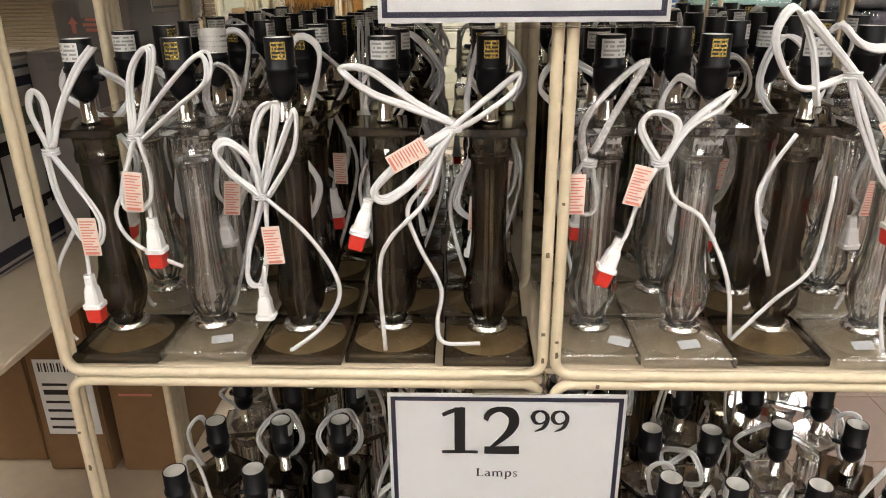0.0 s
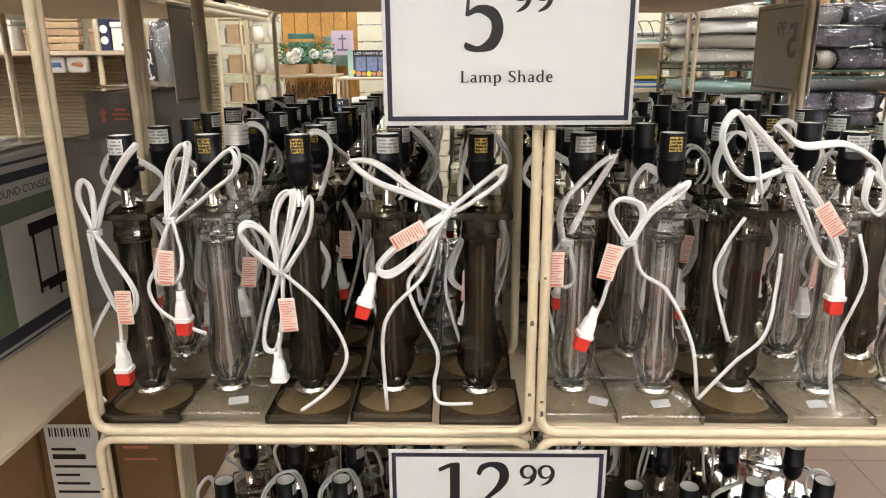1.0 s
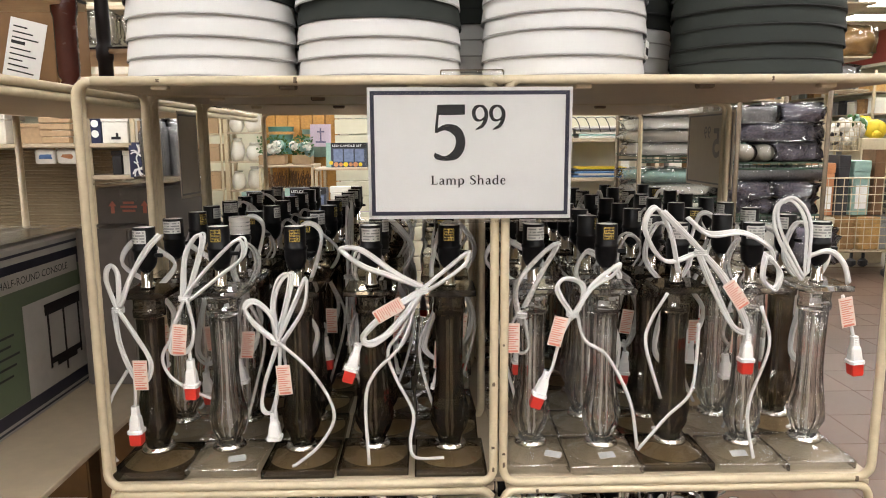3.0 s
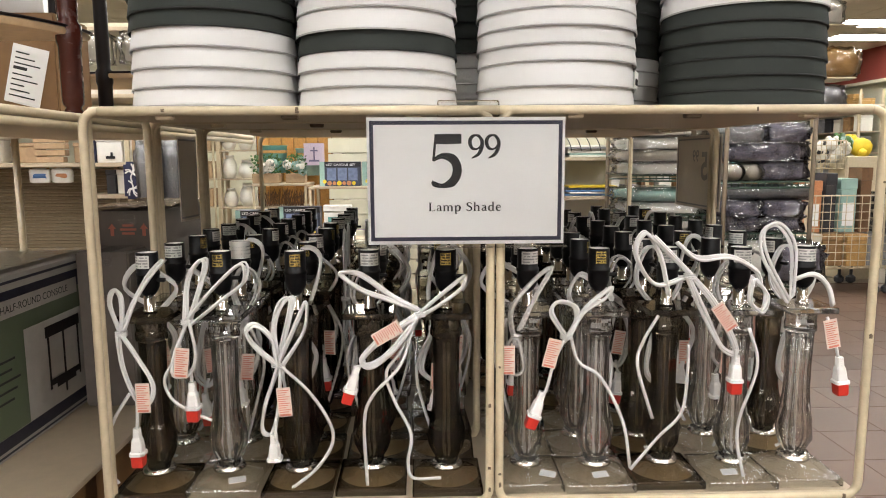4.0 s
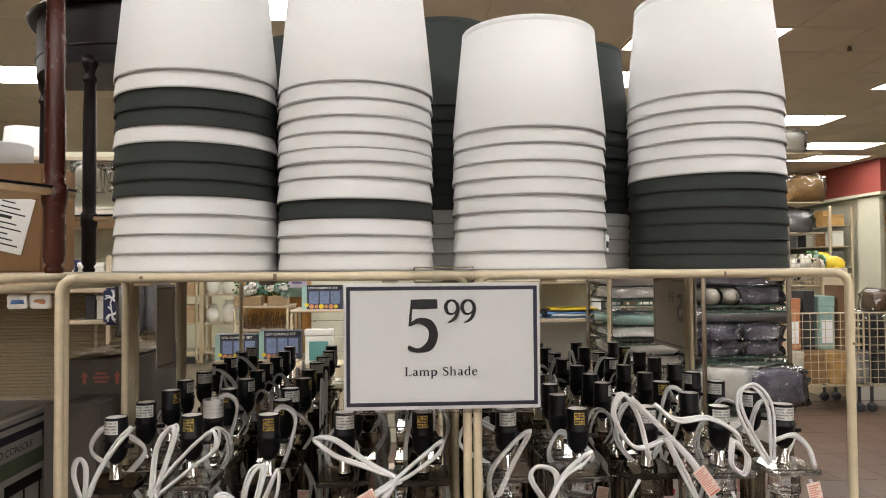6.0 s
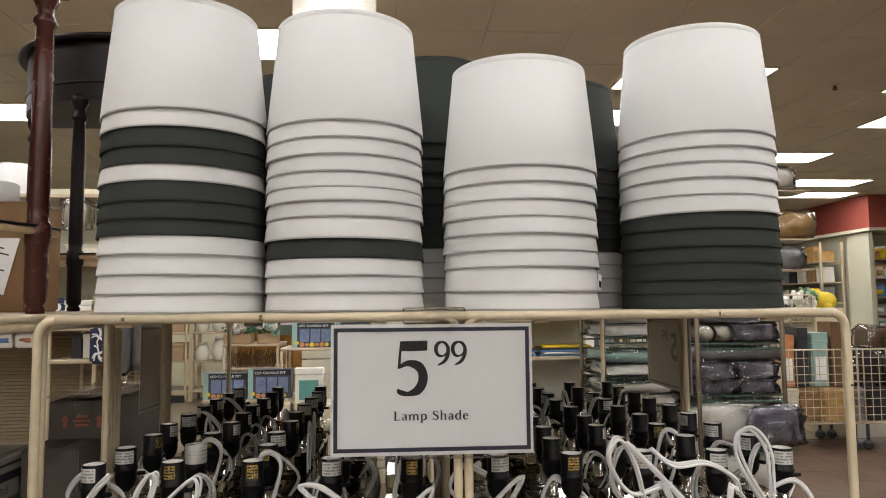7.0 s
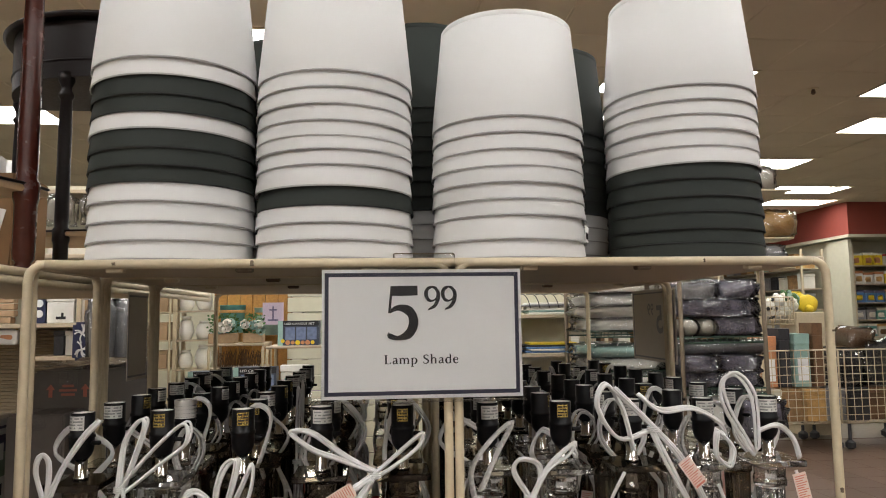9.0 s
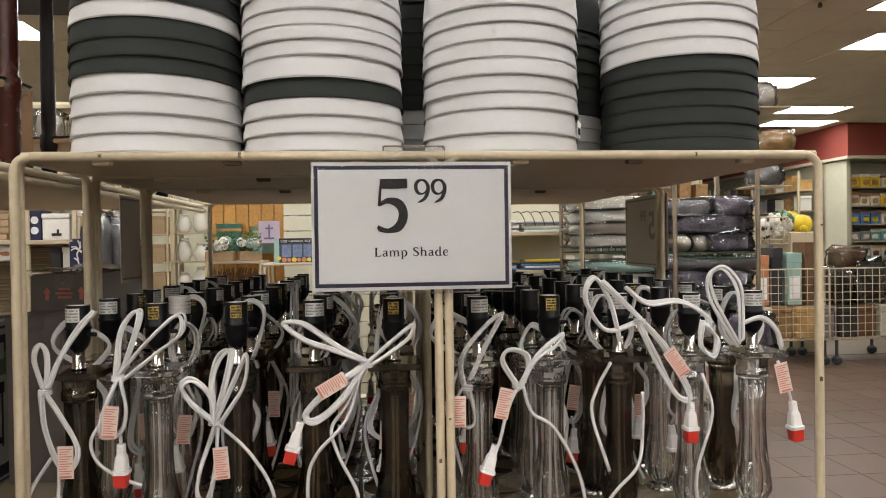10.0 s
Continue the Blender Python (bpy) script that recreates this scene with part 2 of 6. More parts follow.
def sweep(line, ra, rb=None, bm=None, seg=8, waist=0.0):
    """A tube along a line, ra by rb in section; a waist gives the twin-lead shape of lamp cord."""
    bm = bm or bmesh.new()
    rb = rb or ra
    side, rings = None, []
    for i, p in enumerate(line):
        d = (line[min(i + 1, len(line) - 1)] - line[max(i - 1, 0)])
        d = d.normalized() if d.length > 1e-9 else Vector((0, 0, 1))
        if side is None:
            side = d.orthogonal().normalized() if abs(d.y) > 0.95 else d.cross(Vector((0, 1, 0))).normalized()
        side = (side - d * side.dot(d)).normalized()
        up = d.cross(side)
        ring = []
        for k in range(seg):
            a = 2 * math.pi * k / seg
            s = 1 - waist * math.sin(a) ** 2
            ring.append(bm.verts.new(p + side * (ra * math.cos(a)) + up * (rb * math.sin(a) * s)))
        rings.append(ring)
    for a, b in zip(rings, rings[1:]):
        for k in range(seg):
            bm.faces.new((a[k], a[(k + 1) % seg], b[(k + 1) % seg], b[k]))
    bm.faces.new(rings[0][::-1]), bm.faces.new(rings[-1])
    return bm


def tube_loop(x0, x1, z0, z1, y, r=0.0065, corner=0.022, bm=None, axis="x"):
    """A closed rectangle of bent steel tube, upright, with rounded corners, in the plane y (or in x where axis is y)."""
    pts = []
    for cx, cz, a0 in ((x1 - corner, z1 - corner, 0), (x0 + corner, z1 - corner, 90), (x0 + corner, z0 + corner, 180), (x1 - corner, z0 + corner, 270)):
        for k in range(6):
            a = radians(a0 + 18 * k)
            u, w = cx + corner * math.cos(a), cz + corner * math.sin(a)
            pts.append(Vector((u, y, w)) if axis == "x" else Vector((y, u, w)))
    bm = bm or bmesh.new()
    rings, n, seg = [], len(pts), 10
    out = Vector((0, 1, 0)) if axis == "x" else Vector((1, 0, 0))
    for i, p in enumerate(pts):
        d = (pts[(i + 1) % n] - pts[i - 1]).normalized()
        side = d.cross(out)
        rings.append([bm.verts.new(p + side * (r * math.cos(2 * math.pi * k / seg)) + out * (r * math.sin(2 * math.pi * k / seg))) for k in range(seg)])
    for i in range(n):
        a, b = rings[i], rings[(i + 1) % n]
        for k in range(seg):
            bm.faces.new((a[k], a[(k + 1) % seg], b[(k + 1) % seg], b[k]))
    return bm


def writing(name, text, width, height, mat, parent, at, heavy=0.0, label=""):
    """Raised print in the built-in font, width by height, lower left corner at its origin, facing -y."""
    cu = bpy.data.curves.new(name, "FONT")
    cu.body, cu.extrude, cu.offset, cu.resolution_u = text, 0.0, heavy, 6
    tmp = bpy.data.objects.new("tmp_text", cu)
    me = bpy.data.meshes.new_from_object(tmp)
    bpy.data.objects.remove(tmp)
    bpy.data.curves.remove(cu)
    xs, ys = [v.co.x for v in me.vertices], [v.co.y for v in me.vertices]
    sx, sy = width / (max(xs) - min(xs)), height / (max(ys) - min(ys))
    x0, y0 = min(xs), min(ys)
    for v in me.vertices:
        v.co = ((v.co.x - x0) * sx, 0, (v.co.y - y0) * sy)
    me.materials.clear()
    me.materials.append(mat)
    me.name = name
    return place(name, me, parent, label, at)


def lumpy(size, seed, bumps=0.25, freq=3.0, sub=3, crease=0.0, square=0.42):
    """A soft, uneven body of that size about its own middle, flat-bottomed."""
    bm = bmesh.new()
    bmesh.ops.create_icosphere(bm, subdivisions=sub, radius=1)
    for v in bm.verts:
        p = v.co.copy()
        q = Vector([math.copysign(abs(c) ** square, c) for c in p])
        k = 1 + bumps * noise.noise(p * freq + Vector((seed * 7.3, seed * 1.7, 3.1))) + crease * abs(noise.noise(p * freq * 3 + Vector((seed, 2, seed))))
        v.co = Vector((q.x * size[0] / 2 * k, q.y * size[1] / 2 * k, max(q.z * k, -0.92) * size[2] / 2))
    return bm

# ---- the room ----
CEIL = 3.2
FLOOR_EDGE = 6.45
# Floor plan behind the camera is unseen, lengthened to hold extra troffers.
SOUTH = -22.0


def room():
    fl = bmesh.new()
    box(-9, 11, SOUTH, FLOOR_EDGE, -0.1, -0.0012, bm=fl)
    tagged(part("floor", fl, GROUT), "pinkish brown tiled shop floor with narrow joints", "floor", kind="structure")
    tagged(part("floor_beige", box(-9, 11, FLOOR_EDGE, 18, -0.1, -0.002), FLOOR_BEIGE), "beige vinyl floor of the far aisle", "floor", kind="structure")
    for nm, b in (("wall_west", (-9.2, -9, SOUTH, 18, 0, CEIL + 0.1)), ("wall_east", (11, 11.2, SOUTH, 18, 0, CEIL + 0.1)), ("wall_south", (-9.2, 11.2, SOUTH - 0.2, SOUTH, 0, CEIL + 0.1)),
                  ("wall_north", (-9.2, 5.4, 12.0, 12.2, 0, CEIL + 0.1)), ("wall_return", (5.4, 5.6, 12.0, 18.2, 0, CEIL + 0.1)), ("wall_far", (5.6, 11.2, 18, 18.2, 0, CEIL + 0.1))):
        tagged(part(nm, box(*b), WALL_CREAM), "pale cream painted shop wall", "wall", kind="structure")
    # ceiling: a grid of tiles hung in thin bars
    bm = bmesh.new()
    box(-9.2, 11.2, SOUTH - 0.2, 18.2, CEIL + 0.1, CEIL + 0.2, bm=bm)
    s, lip = 0.61, 0.012
    y_first = -6.1 - 27 * s
    x = -9.15
    lamps = [(round((cx + 9.15) / s), round((cy - y_first) / s)) for cx, cy in TROFFERS]
    holes = {(i + di, j) for i, j in lamps for di in (-1, 0)}
    i = 0
    verts, faces = [], []
    while x < 11.1:
        y, j = y_first, 0
        while y < 18.0:
            if (i, j) not in holes:
                k = len(verts)
                for zz, e in ((CEIL, lip), (CEIL + 0.006, 0.002)):
                    verts += [(x + e, y + e, zz), (x + s - e, y + e, zz), (x + s - e, y + s - e, zz), (x + e, y + s - e, zz)]
                faces.append((k, k + 3, k + 2, k + 1))
                for a in range(4):
                    faces.append((k + a, k + (a + 1) % 4, k + 4 + (a + 1) % 4, k + 4 + a))
            y, j = y + s, j + 1
        x, i = x + s, i + 1
    me = bpy.data.meshes.new("tiles")
    me.from_pydata(verts, [], faces)
    bm.from_mesh(me)
    bpy.data.meshes.remove(me)
    box(-9.2, 11.2, SOUTH - 0.2, 18.2, CEIL + 0.006, CEIL + 0.01, bm=bm)
    tagged(part("ceiling", bm, CEIL_TILE), "beige mineral-tile suspended ceiling in a square grid", "ceiling", kind="structure")
    first = None
    for i, j in lamps:
        m = pose(-9.15 + i * s, y_first + j * s + s / 2, CEIL - 0.004)
        if first is None:
            first = thing("ceiling_light", "recessed white fluorescent ceiling troffer, switched on", "ceiling light", m, "ceiling lights")
            fr = bmesh.new()
            for a in ((-0.6, 0.6, -0.3, -0.285, -0.004, 0.008), (-0.6, 0.6, 0.285, 0.3, -0.004, 0.008), (-0.6, -0.585, -0.285, 0.285, -0.004, 0.008), (0.585, 0.6, -0.285, 0.285, -0.004, 0.008)):
                box(*a, bm=fr)
            part("frame", fr, CREAM, first)
            part("diffuser", box(-0.585, 0.585, -0.285, 0.285, 0.0, 0.006), TROFFER_GLOW, first, "glowing acrylic diffuser")
        else:
            copy_thing(first, m)
    sp = thing("smoke_detector", "small round dark sprinkler head on the ceiling", "sprinkler", pose(3.75, 5.3, CEIL))
    part("plate", lathe([(0.04, -0.008), (0.045, 0)], 16), CREAM, sp)
    part("head", lathe([(0.012, -0.05), (0.02, -0.04), (0.012, -0.008)], 12), SCRATCH, sp)


room()

# ---- the display rack ----
RX0, RXC, RX1 = -0.497, 0.100, 0.683
RY0, RY1 = 0.730, 1.90
Z_TOP, Z_MID, Z_LOW = 1.3425, 0.742, 0.142


def rack_module(x0, x1, y0, y1, z0, z1, sides=""):
    """One stacking shelf module: bent tube loops at front and back, a board on top, tubes along the sides."""
    t = thing("shelf_module", "cream enamelled tube shelf module with a painted board", "display rack", pose(0, 0, 0), "stacked shelf modules")
    part("front_loop", tube_loop(x0 + 0.0065, x1 - 0.0065, z0, z1, y0), CREAM, t, "", True)
    part("back_loop", tube_loop(x0 + 0.0065, x1 - 0.0065, z0, z1, y1), CREAM, t, "", True)
    for s in sides:
        x = x0 + 0.0065 if s == "l" else x1 - 0.0065
        part("side_loop", tube_loop(y0 + 0.014, y1 - 0.014, z0 + 0.0, z1 - 0.0, x, axis="y"), CREAM, t, "", True)
    part("board", box(x0 + 0.012, x1 - 0.004, y0 + 0.004, y1 - 0.004, z1 - 0.004, z1 + 0.0068, 0.002), CREAM_BOARD, t)
    for k in range(3):
        c = bmesh.new()
        xx = x0 + (x1 - x0) * (0.2 + 0.3 * k)
        box(xx - 0.012, xx + 0.012, y0 + 0.004, y0 + 0.02, z1 - 0.012, z1 - 0.004, 0.002, bm=c)
        part("clip", c, SCRATCH if k == 1 else CREAM, t)
    return t


YM1, YM2 = 0.988, 1.272
for z0, z1 in ((Z_MID, Z_TOP), (Z_LOW, 0.7295)):
    rack_module(RX0, RXC - 0.001, RY0, YM1 - 0.008, z0, z1, "l")
    rack_module(RX0, RXC - 0.001, YM1 + 0.008, YM2, z0, z1, "l")
    rack_module(RX0, RXC - 0.001, YM2 + 0.016, 1.835, z0, z1)
    rack_module(RXC + 0.001, RX1, RY0, 1.318, z0, z1)
    rack_module(RXC + 0.001, RX1 + 0.004, 1.350, 1.99, z0, z1)
part("top_rail", sweep([Vector((RX0 + 0.03, RY0, Z_TOP)), Vector((RX1 - 0.03, RY0, Z_TOP))], 0.0068, seg=12), CREAM, bpy.data.objects["shelf_module"], "", True)
base = bmesh.new()
box(RX0 + 0.012, RX1, RY0 + 0.004, RY1, Z_LOW - 0.01, Z_LOW + 0.006, 0.002, bm=base)
low_board = tagged(part("base_board", base, CREAM_BOARD), "cream painted bottom shelf board on short feet", "shelf board")
for xx in (RX0 + 0.05, RXC, RX1 - 0.05):
    for yy in (RY0 + 0.06, RY1 - 0.1):
        part("foot", lathe([(0.018, 0), (0.018, Z_LOW - 0.0095)], 12, at=(xx, yy, 0)), CREAM, low_board)
rc = random.Random(21)
chips = thing("rack_wear", "dark paint chips and grime on the rack tubes", "wear", kind="stuff")
for x, z in ((RXC - 0.008, 0.765), (RXC + 0.008, 0.772), (RXC - 0.008, 0.80), (RXC + 0.009, 0.79), (RX1 - 0.0065, 1.235), (RX1 - 0.0065, 1.0), (RX0 + 0.0065, 0.655), (RX0 + 0.0065, 0.60), (RXC - 0.008, 0.90), (RXC + 0.008, 0.96),
             (RX0 + 0.12, 1.3425), (RX0 + 0.31, 1.3425), (RX1 - 0.2, 1.3425), (RX1 - 0.03, 0.742), (RXC + 0.06, 0.7295)):
    b = lumpy((rc.uniform(0.003, 0.006), 0.0016, rc.uniform(0.003, 0.010)), rc.random() * 9, 0.4, 3, 2)
    part("paint_chip", b, SCRATCH, chips, "", True, pose(x + rc.uniform(-0.003, 0.003), RY0 - 0.0061, z))
mid_board = tagged(part("middle_board", box(RX0 + 0.014, RX1 - 0.004, RY0 + 0.008, RY1 - 0.004, Z_MID - 0.0035, Z_MID + 0.004, 0.001), CREAM_BOARD),
                   "cream painted middle shelf board under the lamps", "shelf board")
LAMP_Z = Z_MID + 0.0045
LOW_Z = Z_LOW + 0.0065


# ---- price signs ----
def price_sign(x0, x1, z0, z1, y, label):
    s = thing("price_sign", label, "price sign", pose(x0, y, z0), "price signs on the rack")
    w, h = x1 - x0, z1 - z0
    part("paper", box(0.005, w - 0.005, 0.0, 0.0012, 0.004, h - 0.004), PAPER, s)
    a, b = 0.009, 0.0145
    fr = bmesh.new()
    for q in ((a, w - a, h - b, h - a), (a, w - a, a, b), (a, b, b, h - b), (w - b, w - a, b, h - b)):
        box(q[0], q[1], -0.0004, 0.0, q[2], q[3], bm=fr)
    part("border", fr, NAVY, s, "navy printed border")
    sl = bmesh.new()
    sl.faces.new([sl.verts.new(v) for v in ((0, -0.0018, 0), (w, -0.0018, 0), (w, -0.0018, h), (0, -0.0018, h))])
    part("sleeve", sl, ACRYLIC, s, "clear plastic sleeve")
    part("sleeve_rim", box(0, w, -0.0025, 0.002, -0.0015, 0.0008, 0.0004), POLY, s)
    part("clip", box(w * 0.36, w * 0.66, -0.004, 0.016, h - 0.004, h + 0.0195, 0.002), ACRYLIC, s, "clear plastic shelf clip")
    return s, w, h


def pen(pts, per=10):
    """A flat stroke of changing thickness through (x, z, half width)."""
    line = glide(pts, per)
    bm = bmesh.new()
    rows = []
    for i, p in enumerate(line):
        d = line[min(i + 1, len(line) - 1)] - line[max(i - 1, 0)]
        nx, nz = -d.y, d.x
        q = (math.hypot(nx, nz) or 1) / 1.14
        rows.append((bm.verts.new((p.x + nx / q * p.z, 0, p.y + nz / q * p.z)), bm.verts.new((p.x - nx / q * p.z, 0, p.y - nz / q * p.z))))
    for a, b in zip(rows, rows[1:]):
        bm.faces.new((a[0], b[0], b[1], a[1]))
    return bm


DIGITS = {
    "5": ([(0.16, 0.92, 0.08), (0.5, 0.92, 0.085), (0.92, 0.925, 0.08)], [(0.2, 0.99, 0.03), (0.16, 0.75, 0.03), (0.13, 0.5, 0.035)],
          [(0.13, 0.53, 0.03), (0.4, 0.60, 0.05), (0.70, 0.52, 0.09), (0.80, 0.32, 0.115), (0.68, 0.12, 0.09), (0.4, 0.03, 0.04), (0.16, 0.06, 0.045), (0.08, 0.11, 0.03)]),
    "9": ([(0.5, 0.96, 0.035), (0.25, 0.88, 0.07), (0.13, 0.68, 0.10), (0.25, 0.45, 0.07), (0.5, 0.38, 0.035), (0.75, 0.48, 0.04), (0.84, 0.66, 0.06), (0.74, 0.88, 0.06), (0.5, 0.96, 0.035)],
          [(0.70, 0.90, 0.05), (0.87, 0.72, 0.09), (0.85, 0.45, 0.10), (0.65, 0.18, 0.07), (0.25, 0.02, 0.02)]),
    "1": ([(0.5, 0.0, 0.115), (0.5, 0.5, 0.115), (0.5, 0.98, 0.115)], [(0.08, 0.82, 0.035), (0.3, 0.90, 0.04), (0.58, 0.975, 0.02)], [(0.06, 0.03, 0.028), (0.5, 0.035, 0.03), (0.94, 0.03, 0.028)]),
    "2": ([(0.10, 0.72, 0.05), (0.20, 0.88, 0.06), (0.45, 0.95, 0.05), (0.72, 0.86, 0.10), (0.78, 0.66, 0.11), (0.62, 0.42, 0.07), (0.3, 0.18, 0.035), (0.08, 0.05, 0.02)],
          [(0.08, 0.075, 0.07), (0.5, 0.075, 0.075), (0.93, 0.085, 0.08)]),
}


def numerals(name, text, width, height, parent, at):
    """Serif numerals in printed ink, each stroke laid a hair over the last."""
    w = width / len(text)
    bm, lift = bmesh.new(), 0.0
    for i, c in enumerate(text):
        for pts in DIGITS[c]:
            st = pen(pts)
            for v in st.verts:
                v.co = ((v.co.x * 0.98 + i) * w, -lift, v.co.z * height)
            me = bpy.data.meshes.new("tmp")
            st.to_mesh(me), st.free()
            bm.from_mesh(me)
            bpy.data.meshes.remove(me)
            lift = (lift + 0.00005) % 0.0002
    return part(name, bm, INK, parent, "", False, at)


# Book letters, cap height 1: advance and strokes of (x, z, half width)
LETTERS = {
    "L": (0.70, [(0.16, 0, 0.07), (0.16, 1, 0.07)], [(0.02, 0.03, 0.03), (0.58, 0.03, 0.03)], [(0.02, 0.97, 0.03), (0.30, 0.97, 0.03)], [(0.57, 0.03, 0.03), (0.62, 0.22, 0.025)]),
    "S": (0.66, [(0.52, 0.80, 0.04), (0.45, 0.94, 0.035), (0.28, 0.97, 0.04), (0.12, 0.85, 0.06), (0.16, 0.66, 0.07), (0.34, 0.52, 0.075), (0.50, 0.36, 0.07), (0.50, 0.15, 0.06), (0.32, 0.03, 0.04), (0.14, 0.05, 0.035), (0.06, 0.22, 0.04)]),
    "a": (0.60, [(0.40, 0.38, 0.03), (0.20, 0.33, 0.04), (0.09, 0.17, 0.055), (0.16, 0.03, 0.045), (0.30, 0.05, 0.035), (0.40, 0.16, 0.03)], [(0.10, 0.55, 0.045), (0.25, 0.65, 0.035), (0.39, 0.56, 0.06), (0.41, 0.30, 0.065), (0.42, 0.08, 0.06), (0.53, 0.03, 0.035)]),
    "m": (1.06, *[[(x, 0, 0.06), (x, 0.60 - 0.1 * (x > 0.2), 0.06)] for x in (0.13, 0.50, 0.87)], *[[(x - 0.11, 0.02, 0.025), (x + 0.11, 0.02, 0.025)] for x in (0.13, 0.50, 0.87)],
          *[[(x, 0.46, 0.03), (x + 0.15, 0.64, 0.035), (x + 0.30, 0.60, 0.05), (x + 0.37, 0.45, 0.06)] for x in (0.13, 0.50)], [(0.02, 0.62, 0.03), (0.14, 0.62, 0.03)]),
    "p": (0.70, [(0.14, -0.32, 0.06), (0.14, 0.62, 0.06)], [(0.02, -0.30, 0.025), (0.28, -0.30, 0.025)], [(0.14, 0.5, 0.03), (0.32, 0.65, 0.035), (0.50, 0.55, 0.06), (0.55, 0.33, 0.07), (0.48, 0.10, 0.06), (0.32, 0, 0.035), (0.14, 0.08, 0.03)], [(0.02, 0.61, 0.03), (0.14, 0.61, 0.03)]),
    "h": (0.72, [(0.14, 0, 0.06), (0.14, 1.04, 0.06)], [(0.14, 0.46, 0.03), (0.30, 0.64, 0.035), (0.46, 0.60, 0.05), (0.52, 0.42, 0.06), (0.52, 0, 0.06)], [(0.03, 0.02, 0.025), (0.25, 0.02, 0.025)], [(0.41, 0.02, 0.025), (0.64, 0.02, 0.025)], [(0.02, 1.02, 0.03), (0.14, 1.02, 0.03)]),
    "d": (0.70, [(0.50, 0, 0.06), (0.50, 1.04, 0.06)], [(0.50, 0.55, 0.03), (0.32, 0.65, 0.035), (0.14, 0.52, 0.06), (0.09, 0.3, 0.07), (0.15, 0.1, 0.06), (0.3, 0, 0.04), (0.5, 0.12, 0.03)], [(0.5, 0.02, 0.025), (0.63, 0.02, 0.025)], [(0.38, 1.02, 0.03), (0.5, 1.02, 0.03)]),
    "e": (0.58, [(0.10, 0.38, 0.03), (0.30, 0.385, 0.03), (0.46, 0.39, 0.03)], [(0.46, 0.38, 0.04), (0.42, 0.58, 0.05), (0.27, 0.66, 0.035), (0.12, 0.52, 0.06), (0.09, 0.3, 0.07), (0.16, 0.08, 0.06), (0.32, 0.0, 0.045), (0.49, 0.10, 0.025)]),
    "s": (0.48, [(0.36, 0.53, 0.03), (0.30, 0.63, 0.03), (0.18, 0.64, 0.035), (0.08, 0.54, 0.045), (0.14, 0.40, 0.05), (0.28, 0.28, 0.05), (0.35, 0.15, 0.045), (0.26, 0.03, 0.035), (0.12, 0.02, 0.03), (0.04, 0.14, 0.03)]),
    " ": (0.34,),
}


def caption(text, width, cap, parent, at):
    """A line of small serif print."""
    total = sum(LETTERS[c][0] + 0.05 for c in text)
    sx = width / total
    bm, lift, x = bmesh.new(), 0.0, 0.0
    for c in text:
        for pts in LETTERS[c][1:]:
            st = pen(pts, 6)
            for v in st.verts:
                v.co = ((v.co.x + x) * sx, -lift, v.co.z * cap)
            me = bpy.data.meshes.new("tmp")
            st.to_mesh(me), st.free()
            bm.from_mesh(me)
            bpy.data.meshes.remove(me)
            lift = (lift + 0.00005) % 0.0002
        x += LETTERS[c][0] + 0.05
    return part("caption", bm, INK, parent, "", False, at)


S1, W1, H1 = price_sign(-0.092, 0.204, 1.145, 1.336, 0.7195, "white lamp shade price sign with a navy border")
numerals("price", "5", 0.052, 0.075, S1, pose(0.094, -0.0006, H1 - 0.029 - 0.075))
numerals("price_numeral", "99", 0.048, 0.035, S1, pose(0.150, -0.0006, H1 - 0.029 - 0.034))
caption("Lamp Shade", 0.107, 0.0125, S1, pose(0.093, -0.0006, H1 - 0.1385))
S2, W2, H2 = price_sign(-0.100, 0.2005, 0.542, 0.7255, 0.7195, "white lamps price sign with a navy border")
numerals("price", "12", 0.104, 0.069, S2, pose(0.068, -0.0006, H2 - 0.022 - 0.069))
numerals("price_numeral", "99", 0.048, 0.032, S2, pose(0.180, -0.0006, H2 - 0.026 - 0.032))
caption("Lamps", 0.054, 0.0122, S2, pose(0.114, -0.0006, H2 - 0.126))


# ---- glass table lamps ----
COLUMN = [(0.0185, 0.0386), (0.0175, 0.044), (0.0225, 0.054), (0.0275, 0.066), (0.0290, 0.080), (0.0275, 0.096), (0.0240, 0.113), (0.0212, 0.132), (0.0198, 0.155),
          (0.0198, 0.190), (0.0207, 0.230), (0.0213, 0.2445)]


def sticker(radius, z0, z1, a0, a1):
    """A curved label in rows; the second slot is its fine dark print."""
    bm = bmesh.new()
    n, rows = 14, 9
    g = [[bm.verts.new((radius * math.cos(a0 + (a1 - a0) * k / n), radius * math.sin(a0 + (a1 - a0) * k / n), z0 + (z1 - z0) * j / rows)) for k in range(n + 1)] for j in range(rows + 1)]
    r = random.Random(int(z1 * 1e5))
    for j in range(rows):
        for k in range(n):
            f = bm.faces.new((g[j][k], g[j][k + 1], g[j + 1][k + 1], g[j + 1][k]))
            f.material_index = 1 if j % 2 and 0 < k < n - 1 and r.random() < 0.7 else 0
    return bm


